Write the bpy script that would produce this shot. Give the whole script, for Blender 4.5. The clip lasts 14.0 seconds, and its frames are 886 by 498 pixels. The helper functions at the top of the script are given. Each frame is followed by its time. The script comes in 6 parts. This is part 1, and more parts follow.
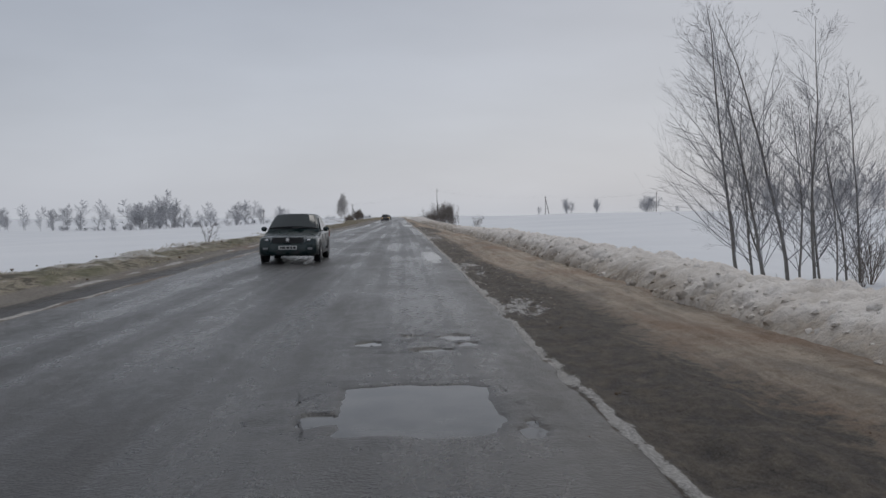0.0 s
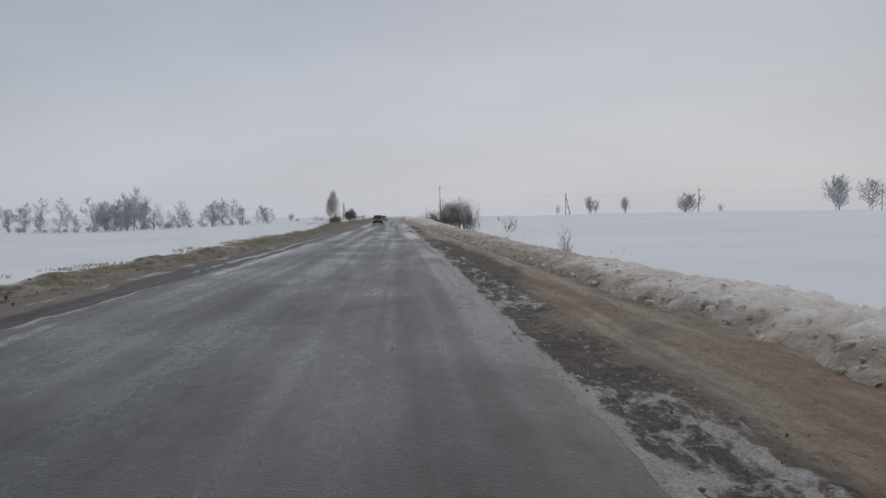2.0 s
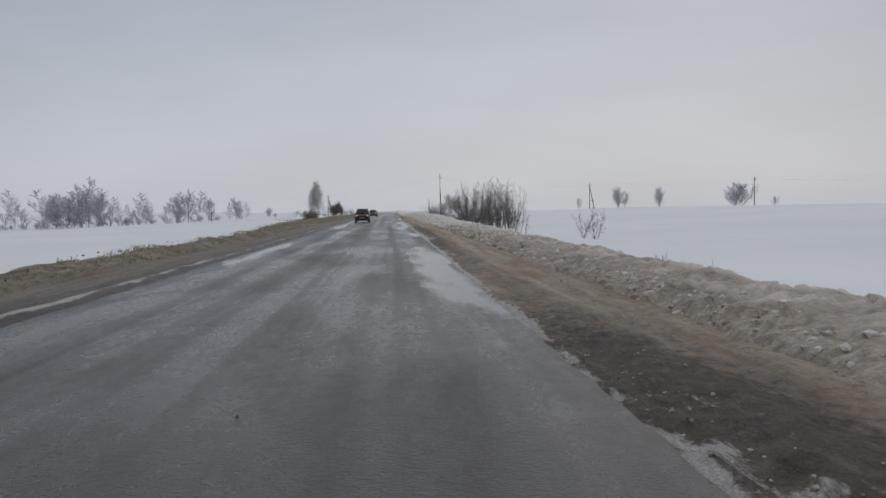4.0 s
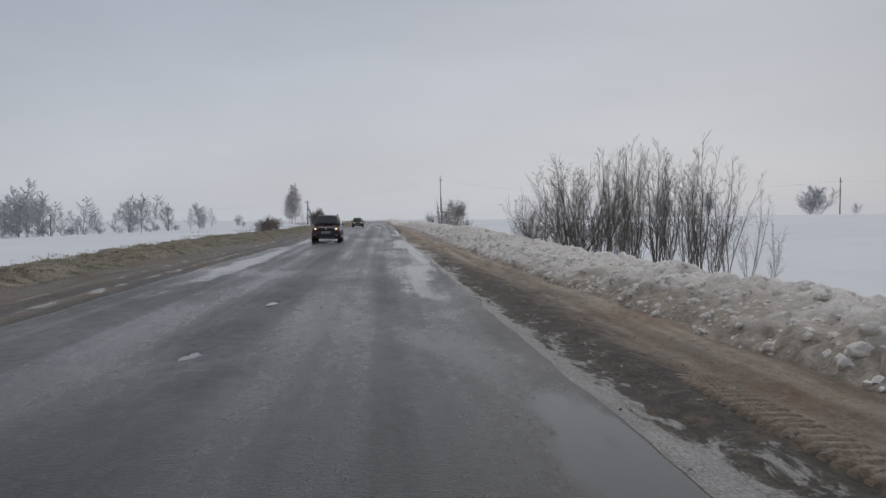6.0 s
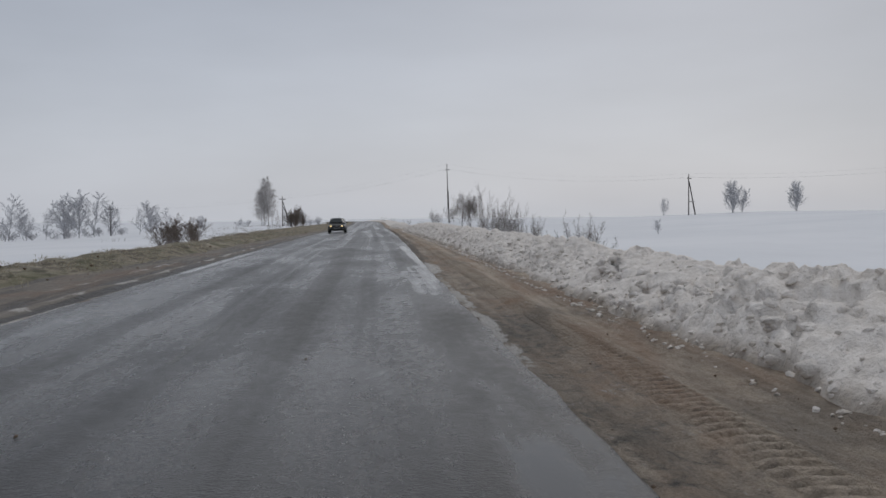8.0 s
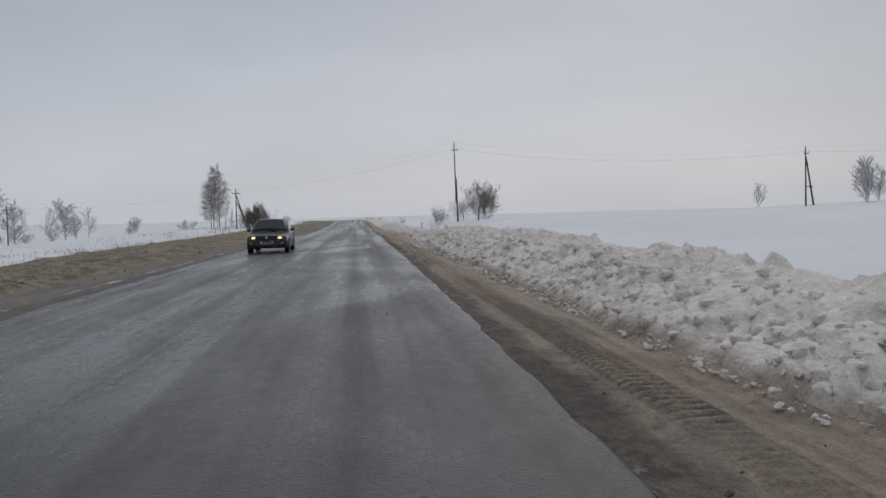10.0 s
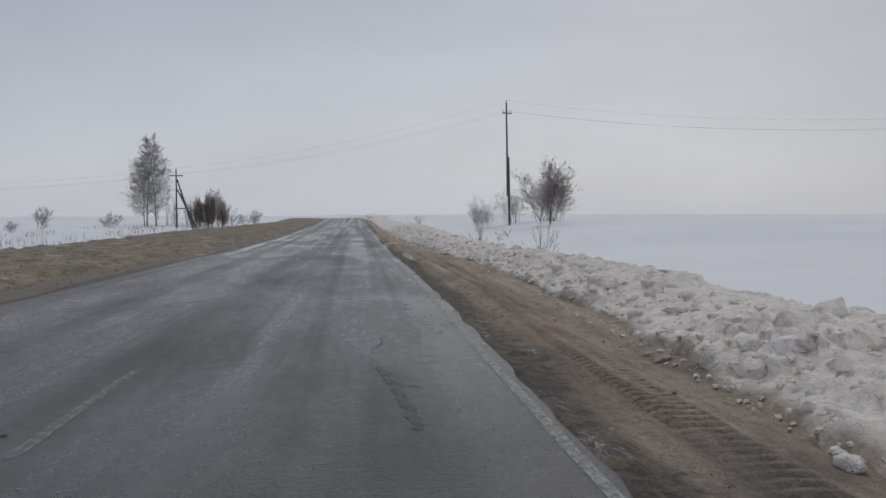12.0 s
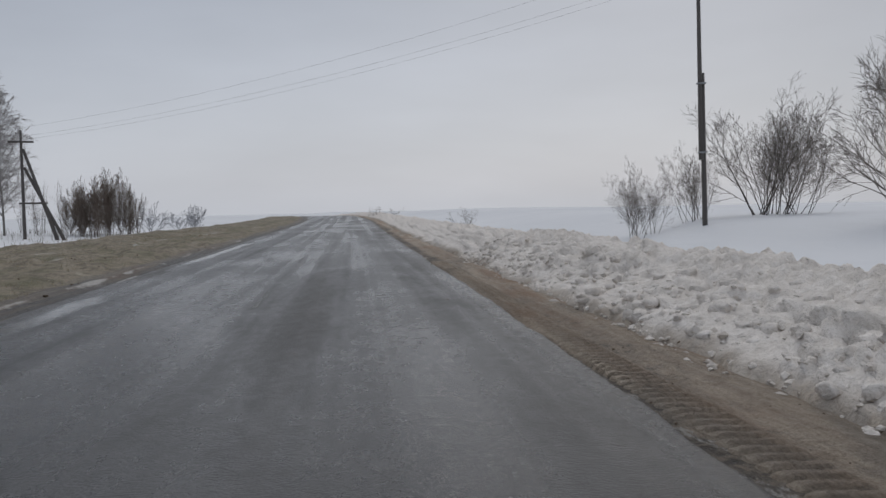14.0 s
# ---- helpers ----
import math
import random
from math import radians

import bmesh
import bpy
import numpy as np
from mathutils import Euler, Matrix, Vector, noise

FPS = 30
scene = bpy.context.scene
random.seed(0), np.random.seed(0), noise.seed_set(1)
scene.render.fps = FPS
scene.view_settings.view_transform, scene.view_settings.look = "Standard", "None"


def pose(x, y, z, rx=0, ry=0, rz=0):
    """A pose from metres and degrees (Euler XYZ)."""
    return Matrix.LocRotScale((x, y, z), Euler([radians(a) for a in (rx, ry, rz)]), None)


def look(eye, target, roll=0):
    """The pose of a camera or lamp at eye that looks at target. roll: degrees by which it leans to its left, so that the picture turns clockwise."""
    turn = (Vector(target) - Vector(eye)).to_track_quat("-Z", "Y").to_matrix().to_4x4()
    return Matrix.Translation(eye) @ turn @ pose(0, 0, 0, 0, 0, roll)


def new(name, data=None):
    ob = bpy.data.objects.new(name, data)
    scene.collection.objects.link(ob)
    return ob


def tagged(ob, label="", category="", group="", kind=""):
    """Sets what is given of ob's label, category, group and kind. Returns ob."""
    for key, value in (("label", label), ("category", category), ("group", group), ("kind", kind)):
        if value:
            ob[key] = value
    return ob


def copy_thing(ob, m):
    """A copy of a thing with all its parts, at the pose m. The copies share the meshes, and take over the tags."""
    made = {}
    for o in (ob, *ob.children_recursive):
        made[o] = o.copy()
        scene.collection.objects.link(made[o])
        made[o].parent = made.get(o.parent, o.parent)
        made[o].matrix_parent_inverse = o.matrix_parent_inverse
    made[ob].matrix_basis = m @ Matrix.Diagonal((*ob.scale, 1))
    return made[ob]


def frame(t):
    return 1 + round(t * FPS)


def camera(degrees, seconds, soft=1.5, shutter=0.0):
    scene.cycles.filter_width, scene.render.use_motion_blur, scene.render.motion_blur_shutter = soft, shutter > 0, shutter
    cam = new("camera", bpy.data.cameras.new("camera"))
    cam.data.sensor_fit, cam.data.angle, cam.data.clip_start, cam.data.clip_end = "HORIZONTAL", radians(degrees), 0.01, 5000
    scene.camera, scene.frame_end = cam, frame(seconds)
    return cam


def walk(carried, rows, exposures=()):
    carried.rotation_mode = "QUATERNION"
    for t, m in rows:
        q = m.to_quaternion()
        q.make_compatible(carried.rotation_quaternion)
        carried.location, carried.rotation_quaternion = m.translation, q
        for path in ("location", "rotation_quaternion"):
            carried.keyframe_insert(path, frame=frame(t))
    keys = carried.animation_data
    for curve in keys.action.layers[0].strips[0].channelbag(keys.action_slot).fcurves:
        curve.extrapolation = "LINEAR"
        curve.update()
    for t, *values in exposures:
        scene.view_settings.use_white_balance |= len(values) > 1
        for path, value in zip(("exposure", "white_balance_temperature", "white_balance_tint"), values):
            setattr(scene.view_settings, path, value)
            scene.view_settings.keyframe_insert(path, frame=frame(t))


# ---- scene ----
cam = camera(55.19, 14.0)
PATH = [
    (0.0, (-0.000, -0.000, 1.400), (0.5128, 9.9785, 0.9929), -0.234),
    (0.5, (0.027, 11.018, 1.481), (0.5027, 20.9972, 1.0525), 0.173),
    (1.0, (0.002, 22.133, 1.593), (0.4905, 32.1103, 1.1245), -0.007),
    (1.5, (0.066, 33.315, 1.607), (0.5822, 43.2921, 1.1658), -0.332),
    (2.0, (0.055, 44.485, 1.583), (0.5952, 54.4622, 1.1720), -0.242),
    (2.5, (-0.001, 55.563, 1.586), (0.5680, 65.5365, 1.1223), -0.336),
    (3.0, (-0.081, 66.529, 1.528), (0.5026, 76.4982, 0.9971), -0.233),
    (5.5, (-0.039, 121.513, 1.338), (0.6793, 131.4809, 0.9728), -0.211),
    (6.0, (-0.061, 132.777, 1.330), (0.6774, 142.7423, 0.9598), -0.001),
    (6.5, (-0.024, 144.057, 1.362), (0.7216, 154.0239, 1.0227), -0.543),
    (7.0, (-0.004, 155.336, 1.283), (0.7791, 165.2967, 0.8740), -0.330),
    (7.5, (0.022, 166.609, 1.338), (0.8391, 176.5687, 0.9659), -0.566),
    (8.0, (0.054, 177.883, 1.371), (0.8764, 187.8414, 0.9859), -0.523),
    (8.5, (0.000, 189.215, 1.400), (0.8804, 199.1664, 0.9488), -0.648),
    (11.0, (0.586, 248.098, 1.326), (1.6125, 258.0363, 0.9156), -1.497),
    (11.5, (0.634, 260.094, 1.241), (1.6788, 270.0278, 0.7648), -0.979),
    (12.0, (0.625, 272.121, 1.196), (1.6522, 282.0587, 0.7657), -0.076),
    (12.5, (0.531, 284.148, 1.124), (1.5627, 294.0847, 0.6806), 0.134),
    (13.0, (0.423, 296.127, 0.989), (1.4448, 306.0631, 0.5024), -0.833),
    (13.5, (0.224, 308.050, 1.001), (1.2715, 317.9812, 0.4761), -0.637),
    (14.0, (0.109, 319.889, 0.912), (1.1866, 329.8186, 0.4289), -1.087),
]
walk(cam, [(t, look(e, g, r)) for t, e, g, r in PATH])

# ---- world and light ----
world = bpy.data.worlds.new("overcast_sky")
scene.world = world
world.use_nodes = True
wt = world.node_tree
wt.nodes.clear()


def link(tree, a, ao, b, bi):
    tree.links.new(a.outputs[ao], b.inputs[bi])


w_out = wt.nodes.new("ShaderNodeOutputWorld")
w_bg = wt.nodes.new("ShaderNodeBackground")
w_sky = wt.nodes.new("ShaderNodeTexSky")
w_sky.sky_type = "NISHITA"
w_sky.sun_disc = False
w_sky.sun_elevation, w_sky.sun_rotation = radians(38), radians(25)
w_sky.air_density, w_sky.dust_density = 1.0, 3.0
w_scale = wt.nodes.new("ShaderNodeMixRGB")
w_scale.blend_type = "MULTIPLY"
w_scale.inputs["Fac"].default_value = 1.0
w_scale.inputs["Color2"].default_value = (0.09, 0.09, 0.09, 1)
w_tc = wt.nodes.new("ShaderNodeTexCoord")
w_sep = wt.nodes.new("ShaderNodeSeparateXYZ")
w_ramp = wt.nodes.new("ShaderNodeValToRGB")
cr = w_ramp.color_ramp
cr.elements[0].position, cr.elements[0].color = 0.0, (0.553, 0.58, 0.641, 1)
cr.elements[1].position, cr.elements[1].color = 0.9, (0.528, 0.55, 0.597, 1)
e = cr.elements.new(0.10)
e.color = (0.518, 0.55, 0.617, 1)
e = cr.elements.new(0.28)
e.color = (0.398, 0.435, 0.506, 1)
w_map = wt.nodes.new("ShaderNodeMapping")
w_map.inputs["Scale"].default_value = (1.2, 1.2, 4.5)
w_noise = wt.nodes.new("ShaderNodeTexNoise")
w_noise.inputs["Scale"].default_value = 2.2
w_noise.inputs["Detail"].default_value = 5
w_noise.inputs["Roughness"].default_value = 0.5
w_cr = wt.nodes.new("ShaderNodeMapRange")
w_cr.inputs["From Min"].default_value, w_cr.inputs["From Max"].default_value = 0.3, 0.7
w_cr.inputs["To Min"].default_value, w_cr.inputs["To Max"].default_value = 0.93, 1.06
w_mul = wt.nodes.new("ShaderNodeMixRGB")
w_mul.blend_type = "MULTIPLY"
w_mul.inputs["Fac"].default_value = 1.0
w_mix = wt.nodes.new("ShaderNodeMixRGB")
w_mix.inputs["Fac"].default_value = 0.90
link(wt, w_sky, "Color", w_scale, "Color1")
link(wt, w_tc, "Generated", w_sep, "Vector")
link(wt, w_sep, "Z", w_ramp, "Fac")
link(wt, w_tc, "Generated", w_map, "Vector")
link(wt, w_map, "Vector", w_noise, "Vector")
link(wt, w_noise, "Fac", w_cr, "Value")
link(wt, w_ramp, "Color", w_mul, "Color1")
link(wt, w_cr, "Result", w_mul, "Color2")
link(wt, w_scale, "Color", w_mix, "Color1")
w_side = wt.nodes.new("ShaderNodeMapRange")
w_side.inputs["From Min"].default_value, w_side.inputs["From Max"].default_value = 0.80, 1.0
w_side.inputs["To Min"].default_value, w_side.inputs["To Max"].default_value = 0.86, 1.0
w_fall = wt.nodes.new("ShaderNodeMixRGB")
w_fall.blend_type = "MULTIPLY"
w_fall.inputs["Fac"].default_value = 1.0
link(wt, w_sep, "Y", w_side, "Value")
link(wt, w_mul, "Color", w_fall, "Color1")
link(wt, w_side, "Result", w_fall, "Color2")
link(wt, w_fall, "Color", w_mix, "Color2")
link(wt, w_mix, "Color", w_bg, "Color")
w_bg.inputs["Strength"].default_value = 0.97
link(wt, w_bg, "Background", w_out, "Surface")

sun = new("sun", bpy.data.lights.new("sun", "SUN"))
sun.data.energy, sun.data.angle, sun.data.color = 0.5, radians(25), (1.0, 0.97, 0.93)
sun.matrix_world = look((0, 0, 50), (-15, -35, 0))
scene.view_settings.exposure = 0.0


# ---- materials ----
def nodes_of(name):
    m = bpy.data.materials.new(name)
    m.use_nodes = True
    return m, m.node_tree, m.node_tree.nodes["Principled BSDF"]


def node(tree, kind, **values):
    n = tree.nodes.new(kind)
    for key, value in values.items():
        n.inputs[key.replace("_", " ")].default_value = value
    return n


def coords(tree, scale=(1, 1, 1)):
    tc = tree.nodes.new("ShaderNodeTexCoord")
    mp = tree.nodes.new("ShaderNodeMapping")
    mp.inputs["Scale"].default_value = scale
    link(tree, tc, "Object", mp, "Vector")
    return mp


def noise_of(tree, scale, detail=4.0, rough=0.55, stretch=(1, 1, 1), distort=0.0):
    mp = coords(tree, stretch)
    n = node(tree, "ShaderNodeTexNoise", Scale=scale, Detail=detail, Roughness=rough, Distortion=distort)
    link(tree, mp, "Vector", n, "Vector")
    return n


def ranged(tree, src, out, a, b, c=0.0, d=1.0):
    r = node(tree, "ShaderNodeMapRange", From_Min=a, From_Max=b, To_Min=c, To_Max=d)
    link(tree, src, out, r, "Value")
    return r


def maths(tree, op, a, ao, b=None, bo=None, value=None):
    n = tree.nodes.new("ShaderNodeMath")
    n.operation = op
    link(tree, a, ao, n, 0)
    if b is not None:
        link(tree, b, bo, n, 1)
    elif value is not None:
        n.inputs[1].default_value = value
    return n


def mix(tree, fac, fo, a, b):
    """Mix two colours, each a tuple or a node, by the output fo of fac."""
    n = tree.nodes.new("ShaderNodeMixRGB")
    if fac is not None:
        link(tree, fac, fo, n, "Fac")
    for key, c in (("Color1", a), ("Color2", b)):
        if isinstance(c, tuple):
            n.inputs[key].default_value = (*c, 1)
        else:
            link(tree, c, "Color", n, key)
    return n


def bump(tree, bsdf, src, out, strength, distance, before=None):
    b = node(tree, "ShaderNodeBump", Strength=strength, Distance=distance)
    link(tree, src, out, b, "Height")
    if before is not None:
        link(tree, before, "Normal", b, "Normal")
    link(tree, b, "Normal", bsdf, "Normal")
    return b


def plain(name, colour, rough=0.5, metal=0.0, vary=0.15, scale=8.0, bumpy=0.0):
    m, t, b = nodes_of(name)
    n = noise_of(t, scale)
    lo = tuple(c * (1 - vary) for c in colour)
    hi = tuple(min(1, c * (1 + vary)) for c in colour)
    c = mix(t, n, "Fac", lo, hi)
    link(t, c, "Color", b, "Base Color")
    r = ranged(t, n, "Fac", 0.3, 0.7, max(0.02, rough * 0.8), min(1, rough * 1.2))
    link(t, r, "Result", b, "Roughness")
    b.inputs["Metallic"].default_value = metal
    if bumpy:
        bump(t, b, n, "Fac", 0.6, bumpy)
    return m


def attr_of(tree, name):
    n = tree.nodes.new("ShaderNodeAttribute")
    n.attribute_name = name
    return n


def snow_field_material():
    m, t, b = nodes_of("field_snow")
    big = noise_of(t, 0.05, 3)
    drift = noise_of(t, 0.35, 5, 0.6, (1, 0.35, 1))
    fine = noise_of(t, 9, 4)
    c = mix(t, ranged(t, big, "Fac", 0.35, 0.65), "Result", (0.755, 0.77, 0.795), (0.82, 0.83, 0.85))
    c2 = mix(t, ranged(t, drift, "Fac", 0.55, 0.75, 0, 0.35), "Result", c, (0.70, 0.712, 0.735))
    link(t, c2, "Color", b, "Base Color")
    b.inputs["Roughness"].default_value = 0.75
    b.inputs["Specular IOR Level"].default_value = 0.3
    b1 = bump(t, b, drift, "Fac", 0.5, 0.25)
    bump(t, b, fine, "Fac", 0.25, 0.02, b1)
    return m


def bank_material():
    """Ploughed snow: white where clean, sandy and grey where the dirt attribute (dirt and the hollows' shade) and the
    stains say so.
    """
    m, t, b = nodes_of("ploughed_snow")
    dirt = attr_of(t, "dirt")
    n1 = noise_of(t, 1.1, 5, 0.65)
    n2 = noise_of(t, 7.0, 5, 0.65)
    n3 = noise_of(t, 40, 3)
    place = t.nodes.new("ShaderNodeNewGeometry")
    for mp in [n for n in t.nodes if n.bl_idname == "ShaderNodeMapping"]:
        link(t, place, "Position", mp, "Vector")  # so that loose blocks share the bank's grain
    clean = mix(t, ranged(t, n2, "Fac", 0.35, 0.7), "Result", (0.70, 0.648, 0.592), (0.925, 0.876, 0.828))
    sandy = mix(t, ranged(t, n2, "Fac", 0.3, 0.7), "Result", (0.23, 0.190, 0.150), (0.53, 0.463, 0.390))
    d = maths(t, "ADD", dirt, "Fac", ranged(t, n1, "Fac", 0.3, 0.7, -0.35, 0.35), "Result")
    d2 = maths(t, "ADD", d, "Value", ranged(t, n2, "Fac", 0.3, 0.7, -0.2, 0.2), "Result")
    c = mix(t, ranged(t, d2, "Value", 0.15, 0.85), "Result", clean, sandy)
    grit = ranged(t, n3, "Fac", 0.62, 0.72, 0, 0.5)
    c2 = mix(t, grit, "Result", c, (0.25, 0.2, 0.15))
    link(t, c2, "Color", b, "Base Color")
    b.inputs["Roughness"].default_value = 0.8
    b.inputs["Specular IOR Level"].default_value = 0.25
    b1 = bump(t, b, n2, "Fac", 0.9, 0.08)
    bump(t, b, n3, "Fac", 0.6, 0.014, b1)
    return m


def asphalt_material():
    """Worn wet asphalt: long tyre tracks, damp stains, patches and coarse stone grain; the attribute wet marks standing films of water."""
    m, t, b = nodes_of("wet_asphalt")
    tracks = noise_of(t, 1.0, 3, 0.55, (1.35, 0.012, 1))
    streak = noise_of(t, 1.0, 5, 0.65, (6.0, 0.10, 1))
    stains = noise_of(t, 0.55, 6, 0.62, (1.0, 0.30, 1), 0.5)
    mid = noise_of(t, 2.6, 6, 0.68, (1, 0.6, 1))
    grain = noise_of(t, 24, 5, 0.75)
    speck = noise_of(t, 90, 3, 0.7)
    stones = node(t, "ShaderNodeTexVoronoi", Scale=42.0, Randomness=1.0)
    link(t, coords(t), "Vector", stones, "Vector")
    c = mix(t, ranged(t, stains, "Fac", 0.32, 0.68), "Result", (0.014, 0.0140, 0.0145), (0.040, 0.039, 0.0385))
    c1 = mix(t, ranged(t, tracks, "Fac", 0.42, 0.60, 0, 0.75), "Result", c, (0.066, 0.0645, 0.063))
    c2 = mix(t, ranged(t, streak, "Fac", 0.46, 0.64, 0, 0.65), "Result", c1, (0.017, 0.017, 0.019))
    c3 = mix(t, ranged(t, grain, "Fac", 0.48, 0.64, 0, 0.6), "Result", c2, (0.115, 0.112, 0.109))
    c4 = mix(t, ranged(t, mid, "Fac", 0.55, 0.68, 0, 0.6), "Result", c3, (0.020, 0.020, 0.022))
    c5 = mix(t, ranged(t, speck, "Fac", 0.62, 0.70, 0, 0.5), "Result", c4, (0.19, 0.185, 0.18))
    scab = noise_of(t, 7.5, 6, 0.75, (1, 0.55, 1), 0.3)
    c5 = mix(t, ranged(t, scab, "Fac", 0.50, 0.60, 0, 0.55), "Result", c5, (0.090, 0.088, 0.086))
    c5 = mix(t, ranged(t, scab, "Fac", 0.46, 0.36, 0, 0.6), "Result", c5, (0.012, 0.012, 0.013))
    edge = attr_of(t, "grime")
    ge = maths(t, "MULTIPLY", edge, "Fac", ranged(t, mid, "Fac", 0.3, 0.6), "Result")
    c6 = mix(t, ge, "Value", c5, (0.065, 0.058, 0.050))
    lane = attr_of(t, "lane")
    pale = maths(t, "MULTIPLY", ranged(t, lane, "Fac", 0.0, 1.0), "Result", ranged(t, mid, "Fac", 0.32, 0.62, 0.25, 0.75), "Result")
    worn = maths(t, "MULTIPLY", ranged(t, lane, "Fac", 0.0, -1.0), "Result", ranged(t, mid, "Fac", 0.36, 0.66, 0.75, 0.25), "Result")
    c6 = mix(t, pale, "Value", c6, (0.086, 0.084, 0.082))
    c6 = mix(t, worn, "Value", c6, (0.017, 0.017, 0.019))
    film = attr_of(t, "wet")
    near = ranged(t, film, "Fac", 0.0, 0.35)
    wob = maths(t, "ADD", ranged(t, mid, "Fac", 0.3, 0.7, -0.28, 0.28), "Result", ranged(t, streak, "Fac", 0.35, 0.65, -0.18, 0.18), "Result")
    wob = maths(t, "MULTIPLY", wob, "Value", near, "Result")
    wk = maths(t, "ADD", film, "Fac", wob, "Value")
    wet = ranged(t, wk, "Value", 0.20, 1.05)
    wet.interpolation_type = "SMOOTHSTEP"
    c7 = mix(t, wet, "Result", c6, (0.060, 0.0595, 0.058))
    link(t, c7, "Color", b, "Base Color")
    r1 = ranged(t, stains, "Fac", 0.34, 0.66, 0.18, 0.40)
    r1 = maths(t, "ADD", r1, "Result", ranged(t, scab, "Fac", 0.35, 0.65, -0.07, 0.10), "Result")
    r2 = maths(t, "ADD", r1, "Value", ranged(t, tracks, "Fac", 0.4, 0.6, -0.06, 0.12), "Result")
    r3 = node(t, "ShaderNodeMix")
    link(t, wet, "Result", r3, 0)
    link(t, r2, "Value", r3, 2)
    r3.inputs[3].default_value = 0.15
    link(t, r3, 0, b, "Roughness")
    b.inputs["Specular IOR Level"].default_value = 0.34
    link(t, ranged(t, stains, "Fac", 0.34, 0.66, 0.10, 0.0), "Result", b, "Coat Weight")
    b.inputs["Coat Roughness"].default_value = 0.25
    b.inputs["Coat IOR"].default_value = 1.33
    dry = ranged(t, wet, "Result", 0, 1, 0.55, 0.05)
    b1 = node(t, "ShaderNodeBump", Distance=0.008)
    link(t, stones, "Distance", b1, "Height")
    link(t, dry, "Result", b1, "Strength")
    b2 = node(t, "ShaderNodeBump", Distance=0.018)
    link(t, grain, "Fac", b2, "Height")
    link(t, dry, "Result", b2, "Strength")
    link(t, b1, "Normal", b2, "Normal")
    link(t, b2, "Normal", b, "Normal")
    return m


def water_material():
    m, t, b = nodes_of("puddle_water")
    n = noise_of(t, 3.0, 4)
    c = mix(t, ranged(t, n, "Fac", 0.35, 0.65), "Result", (0.06, 0.06, 0.058), (0.115, 0.113, 0.108))
    link(t, c, "Color", b, "Base Color")
    r = ranged(t, n, "Fac", 0.35, 0.7, 0.03, 0.16)
    link(t, r, "Result", b, "Roughness")
    b.inputs["IOR"].default_value = 1.33
    b.inputs["Specular IOR Level"].default_value = 0.6
    rip = noise_of(t, 14, 2)
    bump(t, b, rip, "Fac", 0.08, 0.004)
    return m


